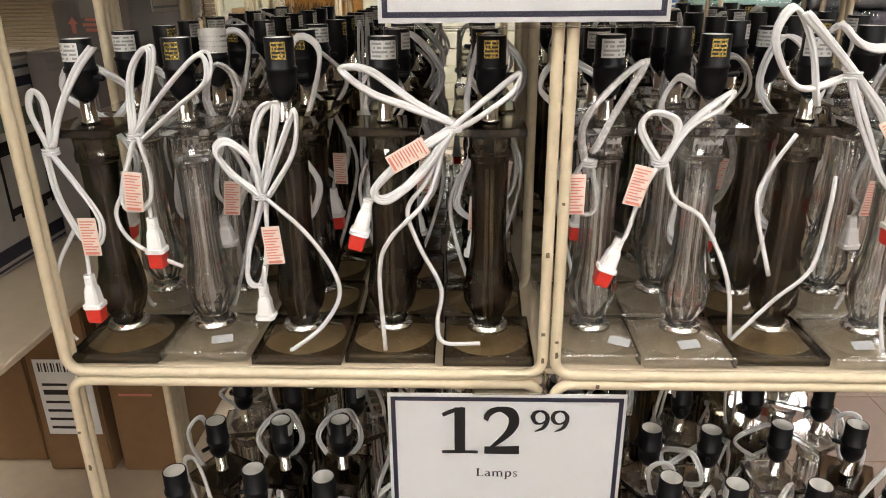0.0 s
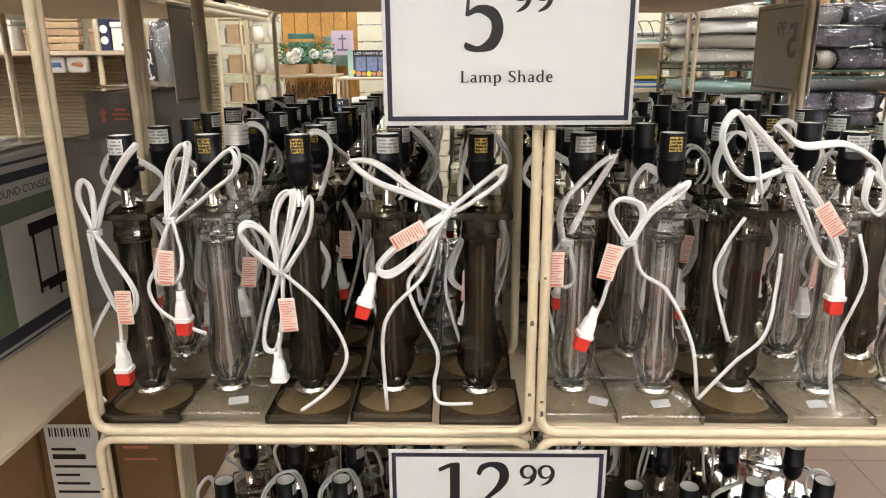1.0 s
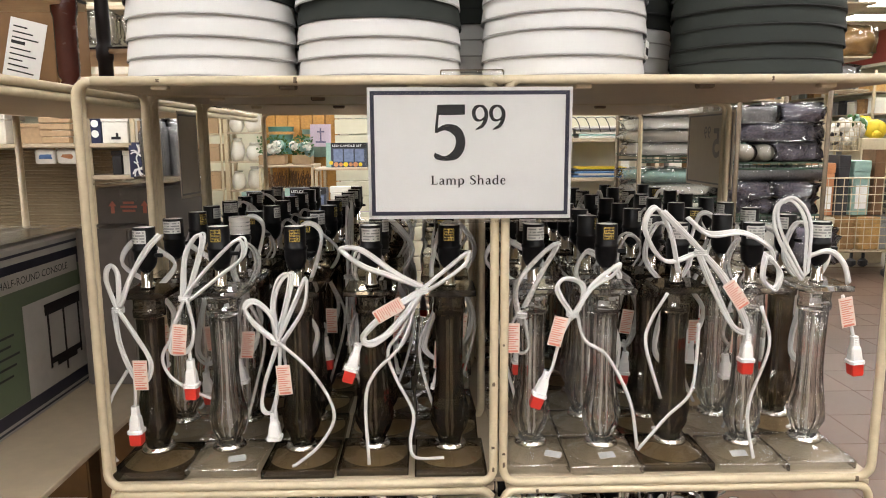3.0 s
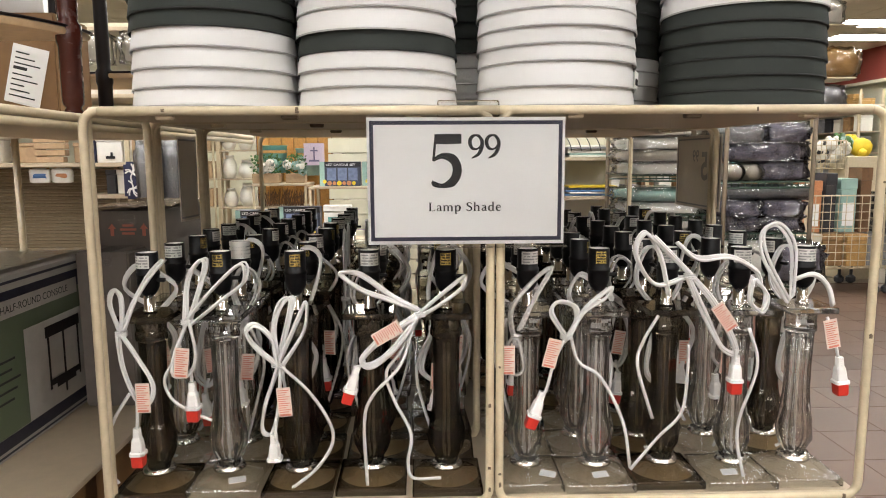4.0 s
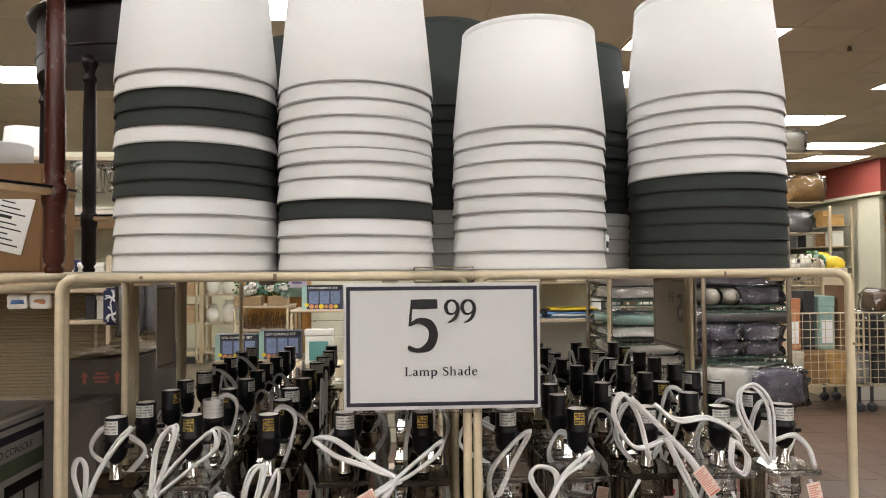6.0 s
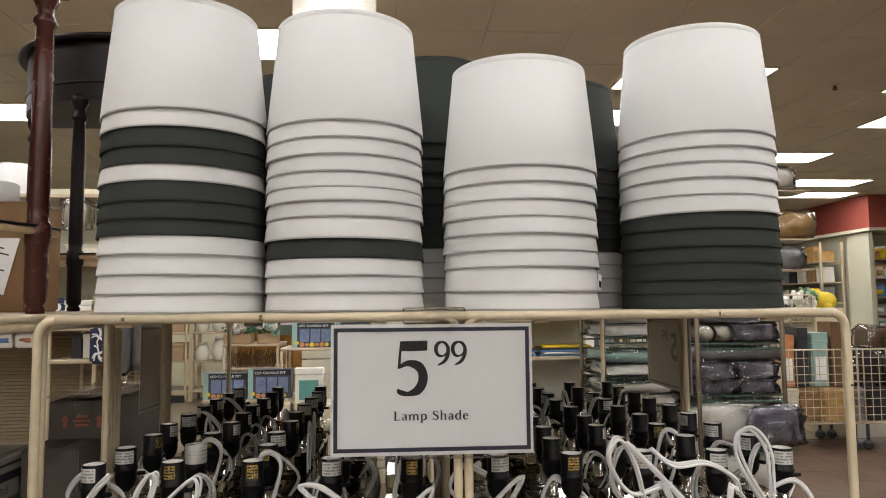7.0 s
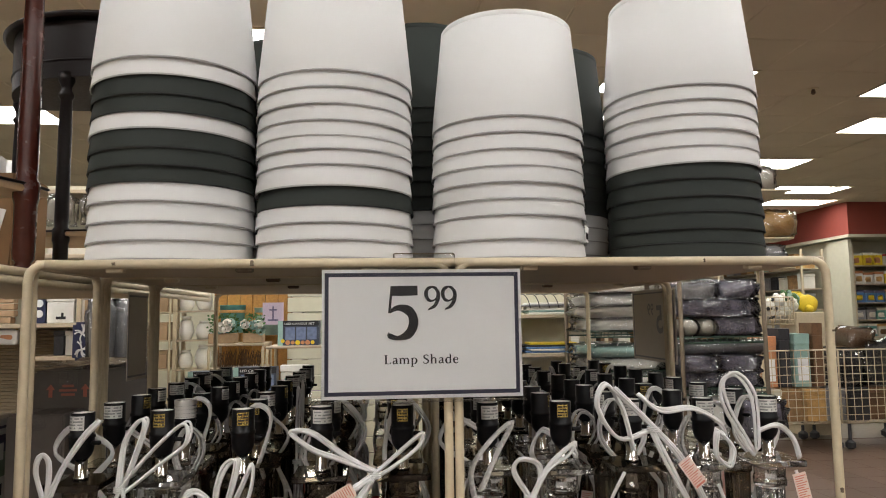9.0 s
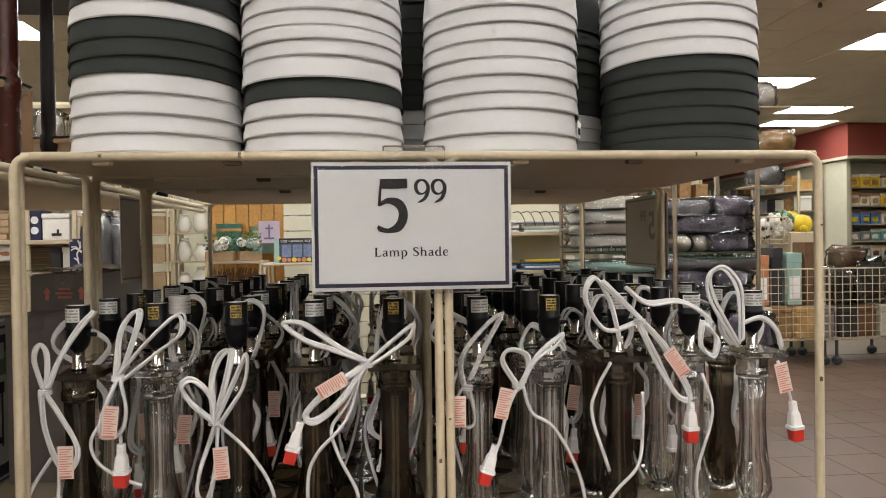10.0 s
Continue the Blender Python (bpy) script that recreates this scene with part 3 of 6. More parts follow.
def lamp_meshes():
    made = {}
    def keep(key, bm, mat, smooth):
        me = bpy.data.meshes.new(key)
        bm.normal_update(), bm.to_mesh(me), bm.free()
        for mm in (mat if isinstance(mat, tuple) else (mat,)):
            me.materials.append(mm)
        if smooth:
            me.shade_smooth()
        made[key] = me
    for tone, g in (("clear", CLEAR_GLASS), ("smoke", SMOKE_GLASS)):
        b = bmesh.new()
        rings, seg = [], 48
        for h, z, q in ((0.0535, 0.0, 1), (0.0555, 0.0015, 1), (0.0555, 0.0125, 1), (0.0538, 0.0145, 1), (0.0528, 0.0145, 0), (0.0512, 0.0152, 0), (0.046, 0.0178, 0), (0.038, 0.0212, 0), (0.031, 0.0247, 0),
                        (0.0258, 0.0280, 0), (0.0215, 0.0300, 0)):
            ring = []
            for k in range(seg):
                a = 2 * math.pi * k / seg
                rr = h * (q / max(abs(math.cos(a)), abs(math.sin(a))) + 1 - q)
                ring.append(b.verts.new((rr * math.cos(a), rr * math.sin(a), z)))
            rings.append(ring)
        for level, (lo, hi) in enumerate(zip(rings, rings[1:])):
            for k in range(seg):
                f = b.faces.new((lo[k], lo[(k + 1) % seg], hi[(k + 1) % seg], hi[k]))
                f.material_index, f.smooth = (1 if level < 4 else 0), level > 4
        b.faces.new(rings[-1])
        keep("base_" + tone, b, (CLEAR_BASE, CLEAR_EDGE) if tone == "clear" else (SMOKE_BASE, SMOKE_SHADED_EDGE), False)
        co = lathe(COLUMN, 16, flute=8, depth=0.05)
        for v in co.verts:
            v.co.xy *= 1 + 0.10 * noise.noise(v.co * 110) * (v.co.z < 0.13)
        bore = lathe([(0.0098, 0.0450), (0.0120, 0.055), (0.0190, 0.068), (0.0200, 0.082), (0.0180, 0.098), (0.0150, 0.115), (0.0138, 0.15), (0.0140, 0.19), (0.0150, 0.2420)], 24)
        bmesh.ops.reverse_faces(bore, faces=bore.faces[:])
        for f in bore.faces:
            f.smooth = True
        tmp = bpy.data.meshes.new("tmp")
        bore.to_mesh(tmp), bore.free()
        co.from_mesh(tmp)
        bpy.data.meshes.remove(tmp)
        keep("column_" + tone, co, g, False)
        c = lathe([(0.0215, 0.2450), (0.0245, 0.2475), (0.0250, 0.256), (0.0232, 0.262), (0.0238, 0.274), (0.0275, 0.2797)], 24, flute=8, depth=0.03)
        keep("cap_" + tone, c, g, False)
        keep("cap_plate_" + tone, loft_square([(0.0375, 0.2800), (0.0395, 0.2812), (0.0395, 0.2885), (0.0380, 0.2900)], None, 0.03), g, False)
    keep("rod", lathe([(0.0034, 0.0460), (0.0034, 0.2410)], 16), ROD, True)
    keep("foot_nut", lathe([(0.0262, 0.0288), (0.0258, 0.0318), (0.0246, 0.0345), (0.0226, 0.0366), (0.0195, 0.0378), (0.0150, 0.0382)], 32), CHROME, True)
    keep("bare_shell", lathe([(0.0172, 0.358), (0.0165, 0.360), (0.0176, 0.363), (0.0165, 0.366), (0.0176, 0.369), (0.0165, 0.372), (0.0176, 0.375), (0.0165, 0.378), (0.0176, 0.381), (0.0172, 0.387)], 24, close=False), SILVER, True)
    keep("neck", lathe([(0.0105, 0.2905), (0.0105, 0.2935), (0.0088, 0.2945), (0.0084, 0.318)], 20), CHROME, True)
    s = lathe([(0.0095, 0.3185), (0.0135, 0.324), (0.0158, 0.330), (0.0168, 0.337), (0.0168, 0.348), (0.0182, 0.349), (0.0182, 0.353), (0.0165, 0.354),
               (0.0165, 0.384), (0.0160, 0.385), (0.0152, 0.385), (0.0150, 0.378)], 24, close=False)
    box(0.016, 0.030, -0.003, 0.003, 0.339, 0.345, 0.0015, bm=s)
    keep("socket", s, BLACK_PLASTIC, True)
    keep("screw_shell", lathe([(0.0005, 0.3605), (0.0135, 0.3605), (0.0147, 0.363), (0.0138, 0.3655), (0.0147, 0.368), (0.0138, 0.3705), (0.0147, 0.373), (0.0138, 0.3755), (0.0147, 0.378), (0.0149, 0.3845)], 20, close=False), SILVER, True)
    keep("label_silver", sticker(0.0169, 0.361, 0.381, -2.75, -0.8), (LABEL_SILVER, GREY_INK), True)
    keep("label_gold", sticker(0.0169, 0.362, 0.381, -2.1, -1.1), (LABEL_GOLD, INK), True)
    p = loft_square([(0.0095, -0.024), (0.0095, -0.020), (0.0075, -0.019), (0.0062, -0.004), (0.0046, 0.0), (0.0042, 0.012)], corner=0.3)
    for k in range(4):
        lathe([(0.0046, 0.001 + 0.003 * k), (0.0052, 0.002 + 0.003 * k), (0.0046, 0.003 + 0.003 * k)], 10, bm=p)
    keep("plug", p, PLUG_WHITE, False)
    keep("plug_cap", loft_square([(0.0066, -0.040), (0.0074, -0.038), (0.0078, -0.0245)], corner=0.15), RED_CAP, False)
    tg = box(-0.0105, 0.0105, -0.0006, 0.0006, -0.046, 0.0, 0.0002)
    keep("tag", tg, TAG, False)
    pr = bmesh.new()
    for k in range(11):
        box(-0.0085, 0.0085 - 0.003 * (k % 3), -0.0011, -0.0007, -0.005 - 0.0034 * k, -0.0037 - 0.0034 * k, bm=pr)
    box(-0.008, 0.008, -0.0011, -0.0007, -0.0445, -0.0415, bm=pr)
    box(-0.0085, 0.0085, 0.0007, 0.0011, -0.03, -0.01, bm=pr)
    keep("tag_print", pr, RED_INK, False)
    return made


LM = lamp_meshes()


def lamp(tone, at, gold=False, bulbless=True, turn=0.0, group=""):
    kind = "clear" if tone == "clear" else "smoked grey"
    t = thing("table_lamp", kind + " glass table lamp without shade, black socket, coiled cord", "table lamp", at, group)
    for nm in ("base", "column", "cap", "cap_plate"):
        place(nm, LM[nm + "_" + tone], t)
    place("rod", LM["rod"], t, "threaded metal rod inside")
    place("foot_nut", LM["foot_nut"], t)
    place("neck", LM["neck"], t, "polished nickel neck")
    so = place("socket", LM["socket"], t, "black bulb socket", pose(0, 0, 0, 0, 0, turn))
    place("screw_shell", LM["screw_shell"], so)
    place("label", LM["label_gold" if gold else "label_silver"], so)
    return t


def strand(pts, n, spread, rnd, runs, per=6):
    """One run of cord laid n times to and fro along a smooth line, each pass a little off the others."""
    line = []
    closed = (Vector(pts[0]) - Vector(pts[-1])).length < 0.02
    for k in range(n):
        off = Vector((rnd.uniform(-1, 1), rnd.uniform(-0.6, 0.6), rnd.uniform(-1, 1))) * spread if n > 1 else Vector((0, 0, 0))
        one = glide([Vector(p) + off * (0.35 + 0.9 * ((i * 37 + k * 17) % 10) / 10) for i, p in enumerate(pts)], per)
        line += one if closed or k % 2 == 0 else one[::-1]
    bm = bmesh.new()
    sweep(line, 0.0027, 0.0016, bm, 6, -0.2)
    runs.append(("cord_loop", bm))


def tie(p, runs, r=0.008):
    bm = bmesh.new()
    for dz in (-0.0028, 0.0, 0.0028):
        lathe([(r, dz - 0.0012), (r + 0.0012, dz), (r, dz + 0.0012)], 12, bm=bm, close=False, at=p)
    runs.append(("twist_tie", bm))


def lay_cord(runs, mat, t, label):
    """The cord under its lamp; its loops and tie under the cord."""
    head = part("cord", runs[0][1], mat, t, label, True)
    for nm, bm in runs[1:]:
        part(nm, bm, mat, head, "", True)


def hang_plug(t, p, d, cap=True):
    """A plug at p whose prongs point along d."""
    q = Vector(d).to_track_quat("-Z", "Y").to_matrix().to_4x4()
    pl = place("plug", LM["plug"], t, "white plug", Matrix.Translation(p) @ q @ Matrix.Scale(1.18, 4))
    if cap:
        place("plug_cap", LM["plug_cap"], pl, "red plastic prong cover")


def hang_tag(t, p, lean=0.0, turn=0.0):
    tg = place("tag", LM["tag"], t, "tan paper warning tag", pose(*p, 0, lean, turn))
    place("print", LM["tag_print"], tg, "red unreadable print")


def coil(t, seed, clear=False):
    """A tied figure-eight of spare cord by the neck, with its plug and tag."""
    r = random.Random(seed)
    bm = []
    sx = r.choice((-1, 1))
    cx, cz = sx * r.uniform(0.012, 0.035), r.uniform(0.22, 0.29)
    y = -0.036 - r.uniform(0, 0.006)
    top = r.uniform(0.325, 0.395)
    w = r.uniform(0.016, 0.036)
    lean = r.uniform(-0.03, 0.03)
    c = (cx, y, cz)
    strand([c, (cx - w + lean, y, (cz + top) / 2), (cx - w * 0.4 + lean, y, top), (cx + w * 0.6 + lean, y, top - 0.01), (cx + w, y, (cz + top) / 2), c], 3, 0.005, r, bm, 5)
    bot = cz - r.uniform(0.08, 0.13)
    strand([c, (cx + w * 0.9, y, (cz + bot) / 2), (cx + w * 0.3, y, bot), (cx - w * 0.7, y, bot + 0.015), (cx - w * 0.6, y, (cz + bot) / 2), c], 3, 0.005, r, bm, 5)
    strand([c, (cx + sx * 0.03, y, cz - 0.07), (cx + sx * 0.015, y - 0.004, cz - 0.15), (cx * 0.4, y - 0.008, 0.03), (0.0, -0.047, 0.021)], 1, 0, r, bm, 5)
    px = cx - sx * r.uniform(0.0, 0.02)
    pz = bot - r.uniform(0.01, 0.04)
    strand([(cx, y, bot + 0.01), (px, y - 0.003, (bot + pz) / 2), (px, y - 0.004, pz)], 1, 0, r, bm, 4)
    tie(c, bm)
    lay_cord(bm, CORD_CLEAR if clear else CORD_WHITE, t, "translucent silver cord" if clear else "coiled white cord")
    hang_plug(t, (px, y - 0.004, pz - 0.01), (0.1 * sx, 0, -1), r.random() < 0.7)
    hang_tag(t, (cx + 0.006, y - 0.006, cz - 0.06), r.uniform(-15, 15), r.uniform(-20, 20))


COLS_L, COLS_R = (-0.437, -0.326, -0.208, -0.093, 0.028), (0.159, 0.272, 0.385, 0.500, 0.608)
ROW0, PITCH = 0.795, 0.1165
FRONT = {}
for k, (x, tone, gold) in enumerate(zip(COLS_L + COLS_R, ("smoke", "clear", "smoke", "smoke", "smoke", "clear", "clear", "smoke", "clear", "clear"),
                                        (0, 1, 1, 0, 1, 0, 1, 0, 0, 0))):
    FRONT[k] = lamp(tone, pose(x, ROW0 + 0.006 * (k % 2), LAMP_Z), gold, turn=(-15, 0, 10, 20, 0, 25, 0, -10, 10, 0)[k], group="glass lamps on the middle shelf")

for k, dx, a in ((1, 0.022, 15), (5, 0.03, -25), (6, 0.0, 12), (8, -0.02, 5)):
    part("price_sticker", box(-0.013, 0.013, -0.006, 0.006, 0, 0.0007), SHADE_TRIM, FRONT[k], "small white sticker on the foot", False, pose(dx, -0.041, 0.0255, 24, 0, a))

protos = []
for k, tone in enumerate(("smoke", "clear", "smoke", "clear", "smoke", "clear", "smoke", "clear")):
    p = lamp(tone, pose(COLS_L[k % 5], ROW0 + PITCH, LAMP_Z), k in (2, 5), turn=k * 25 - 60, group="glass lamps on the middle shelf")
    coil(p, 40 + k, k in (1, 4, 6, 7))
    protos.append(p)
rl = random.Random(5)
for row in range(1, 9):
    for side, cols in (("l", COLS_L), ("r", COLS_R)):
        for c, x in enumerate(cols):
            m = pose(x + rl.uniform(-0.006, 0.006), ROW0 + PITCH * row + rl.uniform(-0.004, 0.004), LAMP_Z, 0, 0, rl.choice((0, 0, 90, -90)) * (row > 2) + rl.uniform(-3, 3))
            dark = rl.random() < (0.72 if side == "l" else 0.5)
            pick = rl.choice((0, 2, 4, 6)) if dark else rl.choice((1, 3, 5, 7))
            q = copy_thing(protos[pick], m)
            if side == "l" and row == 1 and c == 1:
                place("bare_shell", LM["bare_shell"], q, "bare aluminium screw shell")
for row in range(0, 7):
    for c, x in enumerate((-0.41, -0.30, -0.19, -0.075, 0.04, 0.16, 0.28, 0.39, 0.50, 0.61)):
        pick = rl.choice((0, 2, 4, 1, 3, 5))
        m = pose(x + rl.uniform(-0.012, 0.012), 0.80 + 0.125 * row + rl.uniform(-0.01, 0.01), LOW_Z, 0, 0, 180 + rl.uniform(-70, 70))
        if c == 0 and row > 4:
            continue
        tagged(copy_thing(protos[pick], m), group="glass lamps on the bottom shelf")
for p in protos:
    for o in (*p.children_recursive, p):
        bpy.data.objects.remove(o)


# ---- stacked shades ----
def shade_mesh():
    """Meshes of a shade that shows whole and of one nested under others, in white and green, each with its rim binding."""
    out = {}
    R, h = 0.1275, 0.176
    for key, T, mat, trim in (("w", 0.1110, SHADE_WHITE, SHADE_TRIM), ("g", 0.1110, SHADE_GREEN, DARK_TRIM), ("nw", 0.098, SHADE_WHITE, SHADE_TRIM), ("ng", 0.098, SHADE_GREEN, DARK_TRIM)):
        bm = bmesh.new()
        lathe([(R - 0.0012, 0.0), (R, 0.0), (R + 0.0002, 0.004), (R - (R - T) * 0.12, 0.03), (T, h), (T - 0.001, h), (R - 0.0012 - (R - T) * 0.12, 0.03), (R - 0.0012, 0.0)], 72, bm=bm, close=False)
        me = bpy.data.meshes.new("shade")
        bm.normal_update(), bm.to_mesh(me), bm.free()
        me.materials.append(mat)
        me.shade_smooth()
        bd = bmesh.new()
        lathe([(R + 0.0003, -0.0006), (R + 0.0007, 0.0002), (R + 0.0007, 0.0014), (R + 0.0002, 0.002)], 72, bm=bd, close=False)
        mt = bpy.data.meshes.new("binding")
        bd.normal_update(), bd.to_mesh(mt), bd.free()
        mt.materials.append(trim)
        mt.shade_smooth()
        tb = bmesh.new()
        lathe([(T + 0.0010, h - 0.011), (T + 0.0007, h - 0.006), (T + 0.0003, h + 0.0006), (T - 0.0015, h + 0.0006)], 72, bm=tb, close=False)
        mb = bpy.data.meshes.new("top_band")
        tb.normal_update(), tb.to_mesh(mb), tb.free()
        mb.materials.append(mat)
        mb.shade_smooth()
        out[key] = (me, mt, mb)
    return out


SHADES = shade_mesh()
BOARD_TOP = Z_TOP + 0.0070


def shade_stack(x, y, order, step=0.0295, seed=0, rises=()):
    """Shades nested over one another; order from below up, w white and g green."""
    r = random.Random(seed)
    z = BOARD_TOP + 0.0008
    for k, c in enumerate(order):
        word = "white" if c == "w" else "dark green"
        key = c if k == len(order) - 1 else "n" + c
        t = tagged(place("lamp_shade", SHADES[key][0], None, "", pose(x + r.uniform(-0.001, 0.001), y + r.uniform(-0.001, 0.001), z, r.uniform(-0.3, 0.3), r.uniform(-0.4, 0.4), r.uniform(0, 360))),
                   word + " fabric drum lamp shade nested in a stack", "lamp shade", "stacked lamp shades")
        place("binding", SHADES[key][1], t)
        if key == c:
            place("top_band", SHADES[key][2], t)
        z += rises[k] if k < len(rises) else step * r.uniform(0.93, 1.07)


shade_stack(-0.336, 0.868, "wwwwgggwggww", 0.0268, 1, (0.028, 0.027, 0.030, 0.028, 0.024, 0.026, 0.029, 0.025, 0.027, 0.028, 0.027))
shade_stack(-0.078, 0.868, "wwwgwwwwwwww", 0.0256, 2, (0.028, 0.025, 0.026, 0.029, 0.032, 0.024, 0.020, 0.023, 0.025, 0.026, 0.026))
shade_stack(0.211, 0.868, "wwwwwwwww", 0.0273, 3, (0.028, 0.036, 0.025, 0.025, 0.026, 0.026, 0.027, 0.024))
shade_stack(0.516, 0.868, "ggggggwwwwww", 0.0250, 4, (0.021, 0.023, 0.025, 0.026, 0.027, 0.025, 0.027, 0.026, 0.024, 0.024, 0.024))
shade_stack(0.085, 1.15, "wwwwgggggggg", 0.0290, 5)
shade_stack(0.345, 1.15, "wwwwggggggg", 0.0268, 6)
shade_stack(0.610, 1.15, "wwwggggg", 0.0285, 7)
shade_stack(-0.185, 1.15, "wwwwggggggg", 0.0275, 8)
shade_stack(-0.440, 1.16, "wwwwwgg", 0.0285, 9)
tg = thing("price_tag", "small white paper price tag stuck to a lamp shade", "tag", pose(0.326, 0.805, 1.392, 0, 8, 58))
part("tag_paper", box(-0.009, 0.009, -0.0006, 0.0, -0.013, 0.013), PAPER, tg)
bt = bmesh.new()
for k in range(5):
    box(-0.006 + 0.0026 * k, -0.0045 + 0.0026 * k, -0.0012, -0.0007, -0.008, 0.002, bm=bt)
part("barcode", bt, INK, tg)

# ---- the cords of the front row, each tied and draped its own way ----


def cord_of_lamp_a(t):
    r, bm = random.Random(3), []
    strand([(-0.028, -0.043, 0.266), (-0.042, -0.043, 0.312), (-0.035, -0.043, 0.334), (-0.025, -0.043, 0.322), (-0.027, -0.043, 0.266)], 3, 0.0040, r, bm)
    strand([(-0.024, -0.047, 0.271), (-0.006, -0.047, 0.314), (0.021, -0.047, 0.354), (0.042, -0.047, 0.378)], 3, 0.0040, r, bm)
    strand([(-0.025, -0.051, 0.268), (-0.003, -0.051, 0.229), (0.018, -0.051, 0.186), (0.01, -0.051, 0.158), (-0.008, -0.051, 0.165), (-0.025, -0.051, 0.213), (-0.029, -0.051, 0.264)], 3, 0.0040, r, bm)
    strand([(-0.022, -0.043, 0.172), (-0.048, -0.043, 0.131), (-0.063, -0.043, 0.087), (-0.059, -0.043, 0.046), (-0.047, -0.043, 0.027)], 1, 0.0040, r, bm)
    strand([(-0.01, -0.047, 0.163), (-0.011, -0.047, 0.133), (-0.013, -0.047, 0.108)], 1, 0.0040, r, bm)
    tie((-0.027, -0.046, 0.267), bm, 0.0085)
    lay_cord(bm, CORD_WHITE, t, "white lamp cord tied in loops")
    hang_plug(t, (-0.013, -0.047, 0.104), (0, 0, -1), True)
    hang_tag(t, (0.003, -0.056, 0.192), 0, 0)


def cord_of_lamp_b(t):
    r, bm = random.Random(4), []
    strand([(-0.042, -0.049, 0.282), (-0.035, -0.049, 0.346), (-0.017, -0.049, 0.376), (-0.009, -0.049, 0.366), (-0.035, -0.049, 0.286)], 3, 0.0040, r, bm)
    strand([(-0.038, -0.053, 0.288), (0.002, -0.053, 0.334), (0.045, -0.053, 0.372), (0.05, -0.053, 0.346), (0.018, -0.053, 0.32), (-0.034, -0.053, 0.279)], 3, 0.0040, r, bm)
    strand([(-0.039, -0.057, 0.284), (-0.062, -0.057, 0.229), (-0.063, -0.057, 0.203), (-0.038, -0.057, 0.205), (-0.029, -0.057, 0.237), (-0.036, -0.057, 0.284)], 4, 0.0040, r, bm)
    strand([(-0.064, -0.049, 0.222), (-0.079, -0.049, 0.192), (-0.068, -0.049, 0.161), (-0.036, -0.049, 0.139), (-0.01, -0.049, 0.127)], 1, 0.0040, r, bm)
    strand([(-0.037, -0.053, 0.21), (-0.036, -0.053, 0.18)], 1, 0.0040, r, bm)
    tie((-0.039, -0.052, 0.284), bm, 0.0085)
    lay_cord(bm, CORD_WHITE, t, "white lamp cord tied in loops")
    hang_plug(t, (-0.036, -0.053, 0.176), (0, 0, -1), True)
    hang_tag(t, (-0.045, -0.062, 0.246), 6, 0)


def cord_of_lamp_c(t):
    r, bm = random.Random(5), []
    strand([(-0.025, -0.043, 0.215), (-0.029, -0.043, 0.268), (-0.016, -0.043, 0.306), (0.0, -0.043, 0.314), (-0.01, -0.043, 0.268), (-0.023, -0.043, 0.215)], 3, 0.0040, r, bm)
    strand([(-0.022, -0.047, 0.218), (0.004, -0.047, 0.277), (0.022, -0.047, 0.314), (0.018, -0.047, 0.269), (-0.015, -0.047, 0.218)], 3, 0.0040, r, bm)
    strand([(-0.024, -0.051, 0.219), (-0.054, -0.051, 0.245), (-0.068, -0.051, 0.27), (-0.053, -0.051, 0.28), (-0.029, -0.051, 0.257), (-0.023, -0.051, 0.219)], 3, 0.0040, r, bm)
    strand([(-0.025, -0.043, 0.215), (-0.049, -0.043, 0.147), (-0.053, -0.043, 0.109), (-0.038, -0.043, 0.107), (-0.027, -0.043, 0.155), (-0.023, -0.043, 0.208)], 3, 0.0040, r, bm)
    strand([(-0.022, -0.047, 0.216), (0.021, -0.047, 0.174), (0.052, -0.047, 0.125), (0.057, -0.047, 0.089), (0.033, -0.047, 0.049), (-0.002, -0.047, 0.02), (-0.008, -0.047, 0.018)], 1, 0.0040, r, bm)
    strand([(-0.028, -0.051, 0.132), (-0.031, -0.051, 0.096)], 1, 0.0040, r, bm)
    tie((-0.024, -0.046, 0.216), bm, 0.0085)
    lay_cord(bm, CORD_WHITE, t, "white lamp cord tied in loops")
    hang_plug(t, (-0.033, -0.047, 0.091), (0, 0, -1), False)
    hang_tag(t, (-0.015, -0.056, 0.182), -4, 0)


